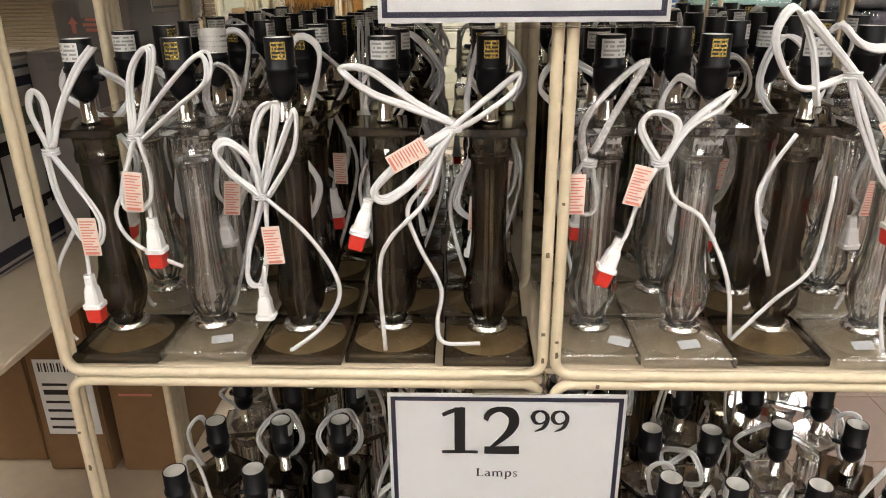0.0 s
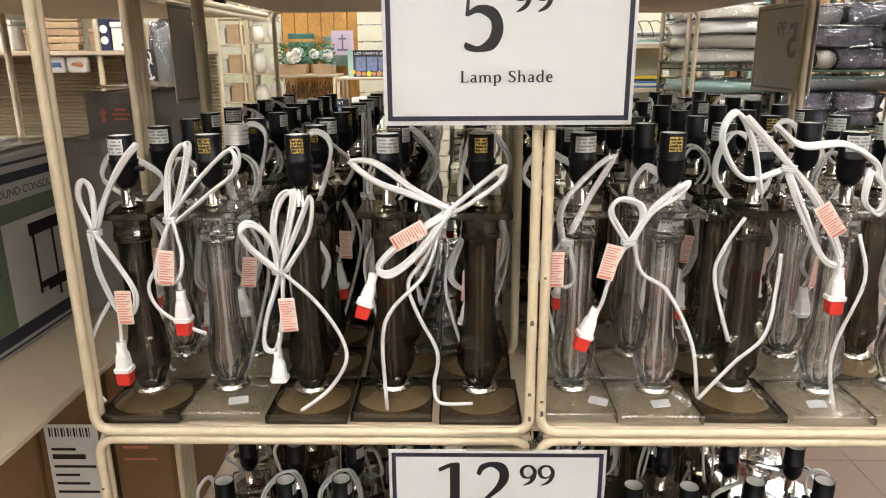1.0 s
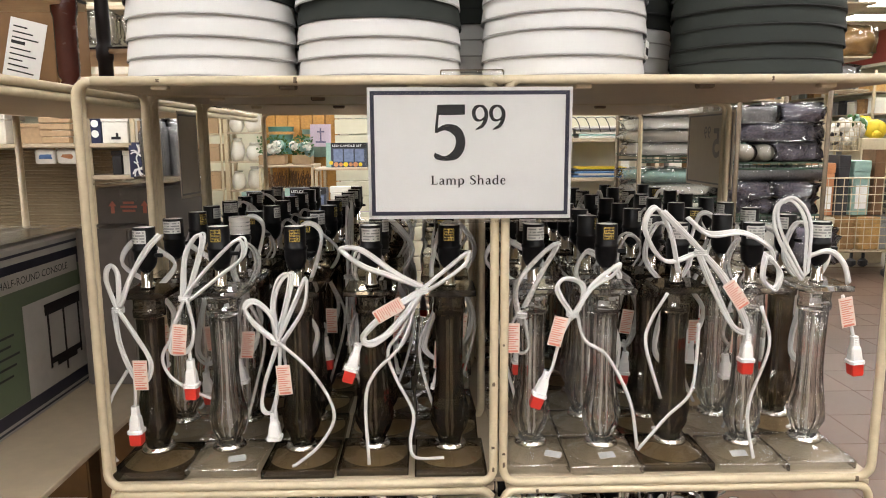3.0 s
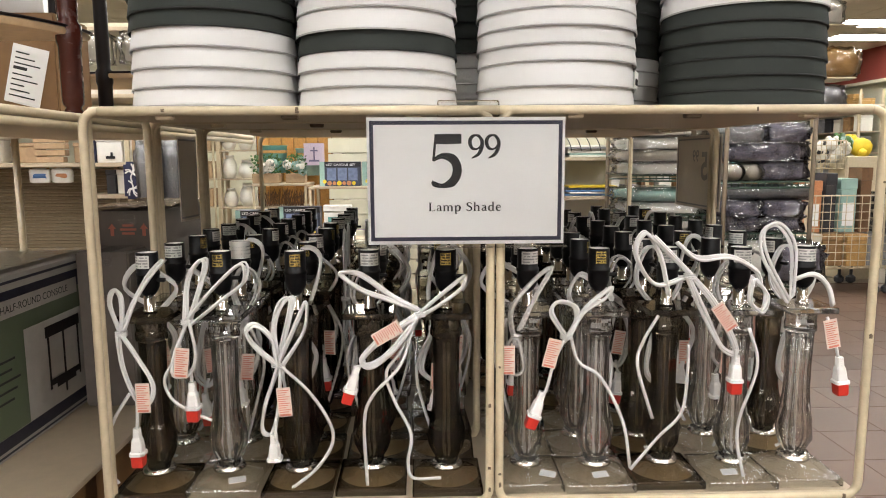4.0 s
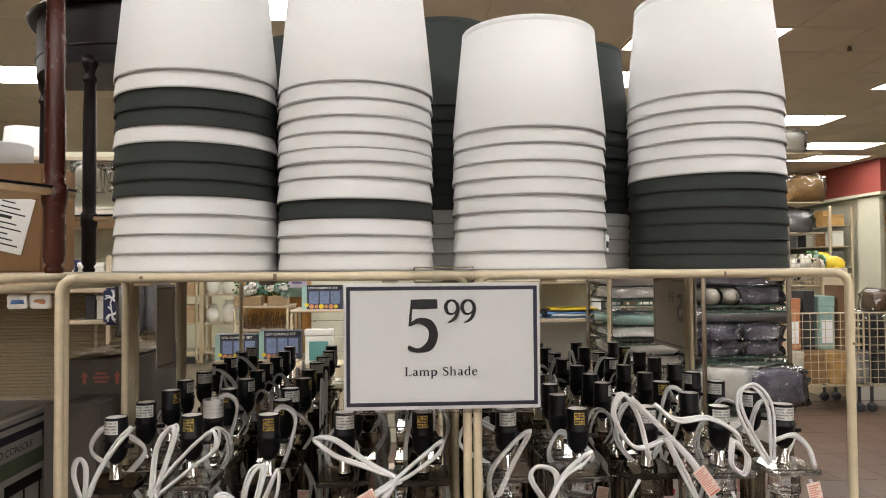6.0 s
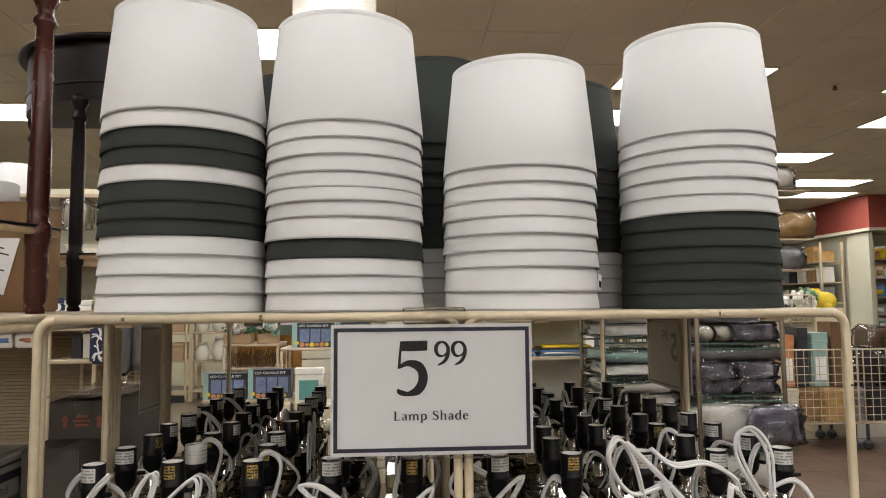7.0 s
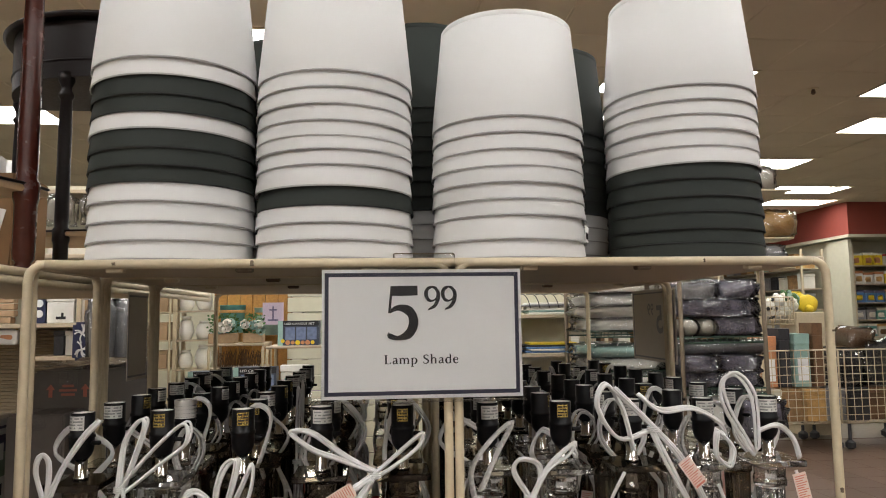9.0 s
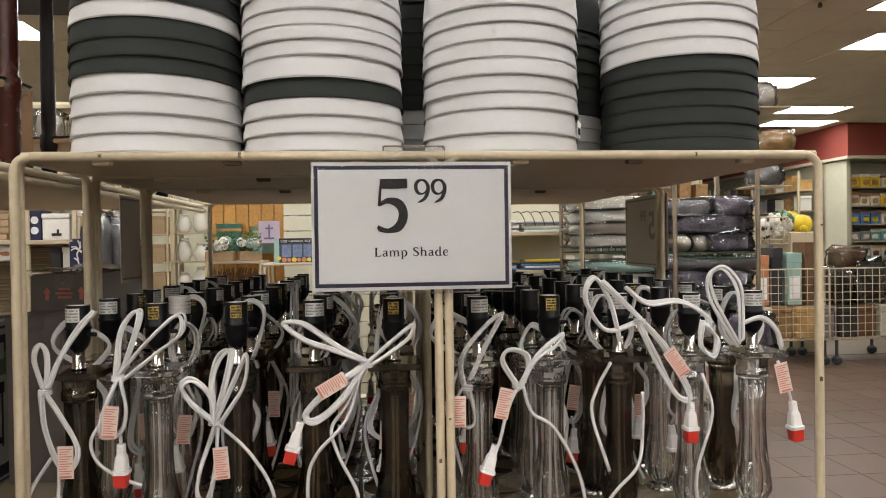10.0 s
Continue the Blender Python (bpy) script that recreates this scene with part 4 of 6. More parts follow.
def cord_of_lamp_d(t):
    r, bm = random.Random(6), []
    strand([(0.083, -0.049, 0.294), (0.029, -0.049, 0.314), (-0.011, -0.049, 0.33), (-0.039, -0.049, 0.354), (-0.011, -0.049, 0.352), (0.038, -0.049, 0.318), (0.083, -0.049, 0.294)], 4, 0.0040, r, bm)
    strand([(0.079, -0.053, 0.294), (0.112, -0.053, 0.322), (0.146, -0.053, 0.348), (0.141, -0.053, 0.33), (0.103, -0.053, 0.302), (0.07, -0.053, 0.284)], 4, 0.0040, r, bm)
    strand([(0.075, -0.057, 0.29), (0.029, -0.057, 0.26), (-0.009, -0.057, 0.222), (0.007, -0.057, 0.213), (0.045, -0.057, 0.243), (0.079, -0.057, 0.29)], 5, 0.0040, r, bm)
    strand([(-0.006, -0.049, 0.22), (-0.02, -0.049, 0.2)], 1, 0.0040, r, bm)
    strand([(0.07, -0.053, 0.276), (0.049, -0.053, 0.212), (0.006, -0.053, 0.164), (-0.008, -0.053, 0.12), (-0.005, -0.053, 0.018)], 1, 0.0040, r, bm)
    tie((0.08, -0.052, 0.292), bm, 0.0085)
    lay_cord(bm, CORD_WHITE, t, "white lamp cord tied in loops")
    hang_plug(t, (-0.021, -0.053, 0.198), (-0.3, 0, -1), True)
    hang_tag(t, (0.05, -0.062, 0.276), 60, 0)


def cord_of_lamp_e(t):
    r, bm = random.Random(7), []
    strand([(-0.042, -0.043, 0.288), (-0.072, -0.043, 0.232), (-0.094, -0.043, 0.198), (-0.082, -0.043, 0.154), (-0.057, -0.043, 0.1), (-0.062, -0.043, 0.054), (-0.054, -0.043, 0.027), (-0.01, -0.043, 0.026)], 1, 0.0040, r, bm)
    lay_cord(bm, CORD_WHITE, t, "white lamp cord tied in loops")


def cord_of_lamp_f(t):
    r, bm = random.Random(8), []
    strand([(-0.025, -0.049, 0.239), (-0.032, -0.049, 0.292), (-0.008, -0.049, 0.332), (0.028, -0.049, 0.362), (0.005, -0.049, 0.316), (-0.02, -0.049, 0.265)], 4, 0.0040, r, bm)
    strand([(-0.028, -0.053, 0.257), (-0.039, -0.053, 0.232), (-0.027, -0.053, 0.197), (-0.011, -0.053, 0.206), (-0.02, -0.053, 0.257)], 3, 0.0040, r, bm)
    tie((-0.024, -0.052, 0.253), bm, 0.0085)
    lay_cord(bm, CORD_CLEAR, t, "translucent silver lamp cord tied in loops")
    hang_tag(t, (-0.038, -0.062, 0.243), 0, 0)


def cord_of_lamp_g(t):
    r, bm = random.Random(9), []
    strand([(-0.06, -0.043, 0.251), (-0.083, -0.043, 0.29), (-0.075, -0.043, 0.308), (-0.05, -0.043, 0.302), (-0.045, -0.043, 0.282), (-0.06, -0.043, 0.251)], 3, 0.0040, r, bm)
    strand([(-0.058, -0.047, 0.257), (-0.03, -0.047, 0.3), (0.008, -0.047, 0.33), (-0.002, -0.047, 0.312), (-0.034, -0.047, 0.292), (-0.058, -0.047, 0.248)], 4, 0.0040, r, bm)
    strand([(-0.064, -0.051, 0.249), (-0.079, -0.051, 0.215), (-0.09, -0.051, 0.172), (-0.099, -0.051, 0.158)], 1, 0.0040, r, bm)
    strand([(-0.053, -0.043, 0.256), (-0.039, -0.043, 0.212), (-0.004, -0.043, 0.186), (0.033, -0.043, 0.114), (0.047, -0.043, 0.037)], 1, 0.0040, r, bm)
    tie((-0.06, -0.046, 0.254), bm, 0.0085)
    lay_cord(bm, CORD_WHITE, t, "white lamp cord tied in loops")
    hang_plug(t, (-0.1, -0.047, 0.153), (-0.35, 0, -1), True)
    hang_tag(t, (-0.078, -0.056, 0.252), 14, 0)


def cord_of_lamp_h(t):
    r, bm = random.Random(10), []
    strand([(0.018, -0.049, 0.344), (-0.035, -0.049, 0.332), (-0.068, -0.049, 0.381), (-0.052, -0.049, 0.412), (-0.028, -0.049, 0.374), (-0.014, -0.049, 0.314)], 3, 0.0040, r, bm)
    strand([(-0.045, -0.053, 0.406), (-0.015, -0.053, 0.378), (0.016, -0.053, 0.348), (0.056, -0.053, 0.298), (0.092, -0.053, 0.227), (0.069, -0.053, 0.233), (0.036, -0.053, 0.29), (0.012, -0.053, 0.34)], 5, 0.0040, r, bm)
    strand([(-0.068, -0.057, 0.038), (-0.026, -0.057, 0.09), (0.01, -0.057, 0.13), (0.017, -0.057, 0.196), (0.017, -0.057, 0.239)], 1, 0.0040, r, bm)
    strand([(-0.029, -0.049, 0.284), (-0.052, -0.049, 0.242), (-0.059, -0.049, 0.203), (-0.033, -0.049, 0.118)], 1, 0.0040, r, bm)
    tie((0.016, -0.052, 0.346), bm, 0.0085)
    lay_cord(bm, CORD_WHITE, t, "white lamp cord tied in loops")
    hang_tag(t, (0.056, -0.062, 0.302), -35, 0)


def cord_of_lamp_i(t):
    r, bm = random.Random(11), []
    strand([(-0.119, -0.043, 0.397), (-0.087, -0.043, 0.372), (-0.037, -0.043, 0.374), (0.006, -0.043, 0.352), (0.013, -0.043, 0.33)], 4, 0.0040, r, bm)
    strand([(0.001, -0.047, 0.34), (-0.001, -0.047, 0.306), (0.017, -0.047, 0.29), (0.025, -0.047, 0.314), (0.009, -0.047, 0.336)], 3, 0.0040, r, bm)
    strand([(-0.024, -0.051, 0.231), (-0.023, -0.051, 0.211)], 1, 0.0040, r, bm)
    strand([(0.0, -0.043, 0.262), (0.016, -0.043, 0.201), (-0.007, -0.043, 0.121), (-0.01, -0.043, 0.076), (0.003, -0.043, 0.018)], 1, 0.0040, r, bm)
    lay_cord(bm, CORD_WHITE, t, "white lamp cord tied in loops")
    hang_plug(t, (-0.021, -0.047, 0.206), (0, 0, -1), True)


def cord_of_lamp_j(t):
    r, bm = random.Random(12), []
    strand([(-0.043, -0.049, 0.338), (-0.01, -0.049, 0.346), (0.013, -0.049, 0.326), (0.023, -0.049, 0.298)], 5, 0.0040, r, bm)
    strand([(0.012, -0.053, 0.279), (0.028, -0.053, 0.236), (0.036, -0.053, 0.204)], 1, 0.0040, r, bm)
    strand([(-0.053, -0.057, 0.306), (-0.094, -0.057, 0.374), (-0.099, -0.057, 0.413), (-0.075, -0.057, 0.425), (-0.052, -0.057, 0.389), (-0.049, -0.057, 0.314)], 3, 0.0040, r, bm)
    lay_cord(bm, CORD_WHITE, t, "white lamp cord tied in loops")
    hang_plug(t, (0.037, -0.053, 0.201), (0.1, 0, -1), True)
    hang_tag(t, (0.011, -0.062, 0.277), -12, 0)


for k, drape in enumerate((cord_of_lamp_a, cord_of_lamp_b, cord_of_lamp_c, cord_of_lamp_d, cord_of_lamp_e, cord_of_lamp_f, cord_of_lamp_g, cord_of_lamp_h, cord_of_lamp_i, cord_of_lamp_j)):
    drape(FRONT[k])


# ---- the rack beside it: boxed consoles and assembled half-round tables ----
def rect_on(face, u0, u1, v0, v1, lift, bm=None):
    """A thin printed patch: on the side that faces +x at x=face, from y=u0 to u1 and z=v0 to v1."""
    return box(face, face + lift, u0, u1, v0, v1, bm=bm)


NX0, NX1, NY0, NY1 = -1.20, -0.565, 0.10, 2.05
side_rack = thing("side_rack", "cream enamelled tube rack holding cartons and small tables", "display rack")
for zz, th in ((Z_TOP, 0.011), (Z_MID, 0.011), (Z_LOW, 0.011)):
    part("board", box(NX0, NX1 - 0.006, NY0, NY1, zz - 0.004, zz + 0.0068, 0.002), CREAM_BOARD, side_rack)
    for dz in (0.0, -0.0145):
        rail = sweep([Vector((NX1 - (0.045 if zz < 1 else 0), NY0, zz + dz)), Vector((NX1 - (0.045 if zz < 1 else 0), NY1, zz + dz))], 0.0065, bm=None, seg=10)
        part("rail", rail, CREAM, side_rack, "", True)
    part("back_rail", sweep([Vector((NX0, NY1, zz)), Vector((NX1, NY1, zz))], 0.0065, seg=10), CREAM, side_rack, "", True)
for xx, yy in ((-1.15, 1.72), (-1.135, 1.70), (-1.17, 0.15), (NX1 - 0.01, 0.14)):
    part("post", sweep([Vector((xx, yy, 0)), Vector((xx, yy, Z_TOP - 0.01))], 0.0075, seg=10), CREAM, side_rack, "", True)

BX = -0.74
con = thing("console_carton", "white carton printed green and navy, picturing a half-round console", "carton", group="cartons on the side rack")
part("carton_body", box(-1.12, BX, 0.30, 1.262, Z_MID + 0.0075, 1.076, 0.004), PALE_CARTON, con)
pr = bmesh.new()
for q in ((0.32, 1.24, 1.058, 1.063), (0.32, 1.208, 1.012, 1.046), (0.32, 1.24, 0.757, 0.761), (0.32, 1.208, 0.767, 0.790), (1.235, 1.24, 0.761, 1.058)):
    rect_on(BX, *q, 0.0006, pr)
part("navy_print", pr, CARTON_NAVY, con, "navy printed bands")
part("green_print", rect_on(BX, 0.32, 1.208, 0.791, 1.0115, 0.0006), GREEN_PRINT, con)
part("picture_panel", rect_on(BX, 0.975, 1.2075, 0.7915, 0.966, 0.0012), PALE_CARTON, con)
part("name_strip", rect_on(BX, 0.885, 1.178, 0.998, 1.030, 0.0012), PALE_CARTON, con)
writing("carton_name", "HALF-ROUND CONSOLE", 0.230, 0.0135, INK, con, pose(BX + 0.0016, 0.910, 1.007, 0, 0, 90), 0.0)
for q in ((1.044, 1.176, 0.931, 0.953), (1.050, 1.056, 0.826, 0.932), (1.107, 1.113, 0.806, 0.932), (1.165, 1.171, 0.826, 0.932), (1.052, 1.170, 0.833, 0.845), (1.075, 1.150, 0.824, 0.834)):
    part("table_picture", rect_on(BX, *q, 0.0018), DARK_WOOD, con, "printed piece of a console table picture")
bars = bmesh.new()
for k in range(5):
    rect_on(BX, 0.88, 0.88 + 0.05 + 0.012 * (k % 3), 0.85 + 0.018 * k, 0.854 + 0.018 * k, 0.0014, bars)
part("small_print", bars, INK, con)
wrap = bmesh.new()
bmesh.ops.create_grid(wrap, x_segments=30, y_segments=60, size=0.5, matrix=Matrix.Translation((-0.93, 0.78, 1.0805)) @ Matrix.Diagonal((0.36, 0.94, 1, 1)))
for v in wrap.verts:
    v.co.z += 0.003 * abs(noise.noise(v.co * 22)) + 0.003 * abs(noise.noise(v.co * 60))
tagged(part("plastic_wrap", wrap, POLY, None, "", True), "creased clear plastic wrap lying on the console carton", "plastic wrap")


def carton(x0, x1, y0, y1, z0, z1, mat, label, flaps=False, name="carton"):
    t = thing(name, label, "carton", pose((x0 + x1) / 2, y0, z0), "cartons on the side rack")
    w = (x1 - x0) / 2
    b = box(-w, w, 0, y1 - y0, 0, z1 - z0, 0.004, seg=2)
    for v in b.verts:
        v.co += Vector((noise.noise(v.co * 9 + Vector((x0, y0, z0))), noise.noise(v.co * 8 + Vector((z0, x1, 3))), 0)) * 0.003
    part("carton_body", b, mat, t)
    part("tape", box(-0.02, 0.02, -0.0008, y1 - y0 + 0.0008, z1 - z0 - 0.03, z1 - z0 + 0.0008), POLY, t, "clear packing tape")
    return t, w, z1 - z0


g, w, h = carton(-0.735, -0.592, 1.275, 1.60, Z_MID + 0.0075, 1.160, GREY_CARTON, "grey-white carton with red arrows and a torn plastic top")
for sx in (-0.035, 0.035):
    a = bmesh.new()
    vs = [a.verts.new((sx + px, -0.0012, 0.355 + pz)) for px, pz in ((-0.004, 0), (0.004, 0), (0.004, 0.016), (0.009, 0.016), (0, 0.028), (-0.009, 0.016), (-0.004, 0.016))]
    a.faces.new(vs)
    part("arrow", a, RED_INK, g, "red printed arrow")
b = bmesh.new()
for k, ww in enumerate((0.014, 0.018, 0.012)):
    box(-ww, ww, -0.0012, -0.0004, 0.358 + 0.009 * k, 0.363 + 0.009 * k, bm=b)
part("small_print", b, RED_INK, g)
cover = bmesh.new()
bmesh.ops.create_grid(cover, x_segments=24, y_segments=30, size=0.5, matrix=Matrix.Translation((-0.664, 1.43, 1.166)) @ Matrix.Diagonal((0.16, 0.34, 1, 1)))
for v in cover.verts:
    v.co.z += 0.012 * abs(noise.noise(v.co * 12)) + 0.004 * abs(noise.noise(v.co * 45))
tagged(part("plastic_cover", cover, [film("milky_polythene", (0.6, 0.58, 0.55), 0.15, 0.15)], None, "", True), "crumpled milky plastic sheet on the grey carton", "plastic sheet")
carton(-0.73, -0.62, 1.165, 1.268, Z_MID + 0.0075, 1.083, GREY_CARTON, "small plain grey carton beside the console box")
for x0, x1, z1, lab in ((-0.945, -0.80, 0.60, True), (-0.775, -0.645, 0.62, False)):
    t, w, h = carton(x0, x1, 1.27, 1.62, Z_LOW + 0.0075, z1, CARDBOARD, "brown shipping carton" + (" with a white barcode label" if lab else " with faint red print"))
    if lab:
        part("label", box(-0.055, 0.065, -0.0022, -0.0012, 0.10, 0.29), PAPER, t, "white barcode label")
        b = bmesh.new()
        for k in range(14):
            box(-0.045 + 0.007 * k, -0.0415 + 0.007 * k - 0.002 * (k % 2), -0.003, -0.0023, 0.26, 0.282, bm=b)
        for k in range(6):
            box(-0.045, 0.05 - 0.02 * (k % 3), -0.003, -0.0023, 0.115 + 0.022 * k, 0.121 + 0.022 * k + 0.006 * (k == 4), bm=b)
        part("barcode", b, INK, t)
    else:
        b = bmesh.new()
        for k in range(6):
            box(-0.045, 0.03 - 0.018 * (k % 3), -0.0016, -0.0012, 0.20 + 0.03 * k, 0.206 + 0.03 * k, bm=b)
        part("print", b, RED_INK, t)
# Made-up cartons filling a dark gap, added to block light from the left.
for y0, y1, zt in ((0.30, 0.62, 0.60), (0.66, 1.0, 0.56)):
    carton(-1.17, -0.93, y0, y1, Z_LOW + 0.0075, zt, CARDBOARD, "plain brown filler carton that keeps light off the lower shelf")
carton(-1.12, -0.97, 1.30, 1.62, Z_LOW + 0.0075, 0.55, CARDBOARD, "plain brown filler carton that keeps light off the lower shelf")


def half_round_table(cx, cy, r, turn, leg_mat, height=0.75, shelf=0.135, angles=(-80, -28, 28, 80)):
    """A half-round console: top, apron, lower shelf and turned legs; its straight side runs through the middle."""
    t = thing("half_round_table", "dark cherry half-round console table with turned legs", "table", pose(cx, cy, BOARD_TOP, 0, 0, turn), "half-round tables on the side rack")

    def half(z0, z1, rr, bev=0.003):
        bm = bmesh.new()
        n = 48
        ring = [(rr * math.sin(math.pi * k / n), -rr * math.cos(math.pi * k / n)) for k in range(n + 1)]
        lo = [bm.verts.new((x, y, z0)) for x, y in ring]
        md = [bm.verts.new((x * (1 + bev / rr), y * (1 + bev / rr), (z0 + z1) / 2)) for x, y in ring]
        hi = [bm.verts.new((x, y, z1)) for x, y in ring]
        for a, b in ((lo, md), (md, hi)):
            for k in range(n + 1):
                bm.faces.new((a[k], a[(k + 1) % (n + 1)], b[(k + 1) % (n + 1)], b[k])).smooth = k < n
        bm.faces.new(lo[::-1]), bm.faces.new(hi)
        for e in bm.edges:
            e.smooth = all(f.smooth for f in e.link_faces)
        return bm
    part("tabletop", half(height - 0.016, height, r + 0.02, 0.008), DARK_WOOD, t)
    part("apron", half(height - 0.175, height - 0.017, r, 0.0005), DARK_WOOD, t)
    part("apron_bead", half(height - 0.130, height - 0.124, r + 0.002, 0.002), DARK_WOOD, t)
    part("lower_shelf", half(shelf, shelf + 0.012, r - 0.004), [RAW_WOOD], t, "pale plywood lower shelf")
    part("shelf_edge", half(shelf + 0.0125, shelf + 0.017, r - 0.002), DARK_WOOD, t)
    for a in angles:
        x, y = (r - 0.012) * math.cos(radians(a)), (r - 0.012) * math.sin(radians(a))
        prof = [(0.013, 0), (0.015, 0.006), (0.011, 0.014), (0.0155, 0.02), (0.0165, 0.03), (0.0165, 0.115), (0.019, 0.125), (0.019, 0.153), (0.0145, 0.160), (0.0155, 0.18), (0.0150, 0.42), (0.0130, 0.500),
                (0.018, 0.509), (0.0175, 0.515), (0.0125, 0.525), (0.012, 0.535), (0.019, 0.552), (0.019, 0.574)]
        part("leg", lathe([(1.1 * q, zz) for q, zz in prof], 18, flute=9, depth=0.02, at=(x, y, 0)), RED_WOOD if (leg_mat and a == 80) else DARK_WOOD, t, "", True)
    return t


half_round_table(-0.888, 1.01, 0.292, -90, True)
half_round_table(-0.772, 1.90, 0.318, -90, False, 0.735, angles=(-80, -12, 40, 80))
t, w, h = carton(-1.16, -0.825, 1.34, 1.50, BOARD_TOP + 0.0005, 1.600, CARDBOARD, "tall brown carton with a torn white shipping label")
lb = part("label", box(-0.045, 0.035, -0.0022, -0.0012, -0.07, 0.06), PAPER, t, "torn white shipping label", False, pose(w - 0.062, 0, 0.115, 0, 14))
b = bmesh.new()
for k in range(9):
    box(-0.036, 0.022 - 0.014 * (k % 3), -0.003, -0.0023, -0.055 + 0.012 * k, -0.052 + 0.012 * k + 0.004 * (k == 5), bm=b)
part("small_print", b, INK, lb)
cup = thing("white_drum", "small plain white drum on a brown carton", "drum", pose(-0.955, 1.42, 1.6012))
part("drum_body", lathe([(0.062, 0), (0.062, 0.050), (0.058, 0.054), (0.0, 0.055)], 32), SHADE_WHITE, cup, "", True)


# ---- signs that hang on the far side of the rack, seen from behind ----
SIGN_BACK = material("pale_grey_sheet_back", (0.60, 0.55, 0.48), 0.6, 0, 0.06, 20)


def back_sign(at, label):
    s = thing("reversed_sign", label, "price sign", at, "price signs on the rack")
    part("paper", box(-0.14, 0.14, 0, 0.0012, -0.18, 0), SIGN_BACK, s, "back of a printed sheet showing through")
    fr = bmesh.new()
    for q in ((-0.132, 0.132, -0.010, -0.006), (-0.132, 0.132, -0.174, -0.170), (-0.132, -0.128, -0.17, -0.01), (0.128, 0.132, -0.17, -0.01)):
        box(q[0], q[1], -0.0006, 0, q[2], q[3], bm=fr)
    part("border", fr, GREY_INK, s)
    return s


s = back_sign(pose(RX1 + 0.0015, 1.445, 1.325, 0, 0, -90), "grey back of a price sign hanging at the rack end")
part("clip", box(-0.05, 0.05, -0.012, 0.001, 0.0002, 0.024, 0.001), ACRYLIC, s, "clear plastic shelf clip")
c5 = writing("price", "5", 0.04, 0.07, GREY_INK, s, pose(0.065, -0.0008, -0.11, 0, 0, 0) @ Matrix.Diagonal((-1, 1, 1, 1)), 0.02)
writing("price_numeral", "99", 0.04, 0.03, GREY_INK, s, pose(0.01, -0.0008, -0.065) @ Matrix.Diagonal((-1, 1, 1, 1)), 0.01)
back_sign(pose(RX0 - 0.014, 1.235, 1.322, 0, 0, 84) @ Matrix.Diagonal((0.32, 1, 1, 1)), "grey back of a price sign hanging at the rack side")


# ---- materials of the far goods ----
GOODS = {k: material("goods_" + k, c, r, 0, v, s, b) for k, c, r, v, s, b in (
    ("wicker", (0.33, 0.19, 0.08), 0.7, 0.45, 60, 0.6), ("white", (0.78, 0.76, 0.70), 0.5, 0.08, 14, 0.1), ("grey", (0.30, 0.30, 0.31), 0.5, 0.4, 30, 0.4),
    ("dark", (0.035, 0.035, 0.04), 0.5, 0.4, 30, 0.3), ("blue", (0.10, 0.22, 0.48), 0.4, 0.2, 20, 0.1), ("navy", (0.02, 0.025, 0.075), 0.5, 0.1, 20, 0),
    ("teal", (0.12, 0.32, 0.29), 0.5, 0.15, 20, 0.1), ("orange", (0.55, 0.24, 0.11), 0.5, 0.25, 30, 0.1), ("yellow", (0.75, 0.55, 0.03), 0.6, 0.15, 30, 0.2),
    ("leaf", (0.05, 0.13, 0.03), 0.6, 0.4, 40, 0.2), ("oak", (0.50, 0.25, 0.06), 0.5, 0.3, 18, 0.2), ("red", (0.45, 0.05, 0.04), 0.5, 0.3, 30, 0.1),
    ("lilac", (0.50, 0.42, 0.52), 0.5, 0.15, 30, 0.1), ("mint", (0.30, 0.46, 0.41), 0.6, 0.2, 30, 0.1), ("greenmetal", (0.045, 0.085, 0.06), 0.5, 0.2, 30, 0.1), ("plum", (0.16, 0.14, 0.24), 0.6, 0.4, 30, 0.3), ("brown", (0.16, 0.085, 0.04), 0.7, 0.4, 40, 0.4), ("amber", (0.55, 0.33, 0.12), 0.3, 0.4, 40, 0.3), ("stone", (0.62, 0.58, 0.50), 0.6, 0.1, 20, 0.1))}


def shelf_unit(x0, x1, y0, y1, levels, label, post=0.014, back=None, floor=0.0):
    """A gondola: four posts from the floor, a board at each level, a back panel where there is one."""
    t = thing("shelf_unit", label, "shelving", pose(0, 0, 0), "shelving across the shop")
    for z in levels:
        part("shelf", box(x0, x1, y0, y1, z - 0.022, z, 0.003), CREAM_BOARD, t)
    for xx in (x0 + post, x1 - post):
        for yy in (y0 + post, y1 - post):
            part("post", box(xx - post, xx + post, yy - post, yy + post, floor, max(levels) + 0.35), CREAM, t)
    if back:
        part("back_panel", box(x0 + 0.001, x1 - 0.001, y1 + 0.001, y1 + 0.02, floor, max(levels) + 0.45), back, t)
    return t


def lidded_box(name, x, y, z, w, d, h, mat, label, category="box", turn=0, band=None):
    t = thing(name, label, category, pose(x, y, z, 0, 0, turn), "goods on the far shelves")
    part("box_body", box(-w / 2, w / 2, 0, d, 0, h * 0.8, min(w, h) * 0.03), mat, t)
    part("lid", box(-w / 2 - 0.003, w / 2 + 0.003, -0.003, d + 0.003, h * 0.8 + 0.001, h, min(w, h) * 0.03), band or mat, t)
    return t


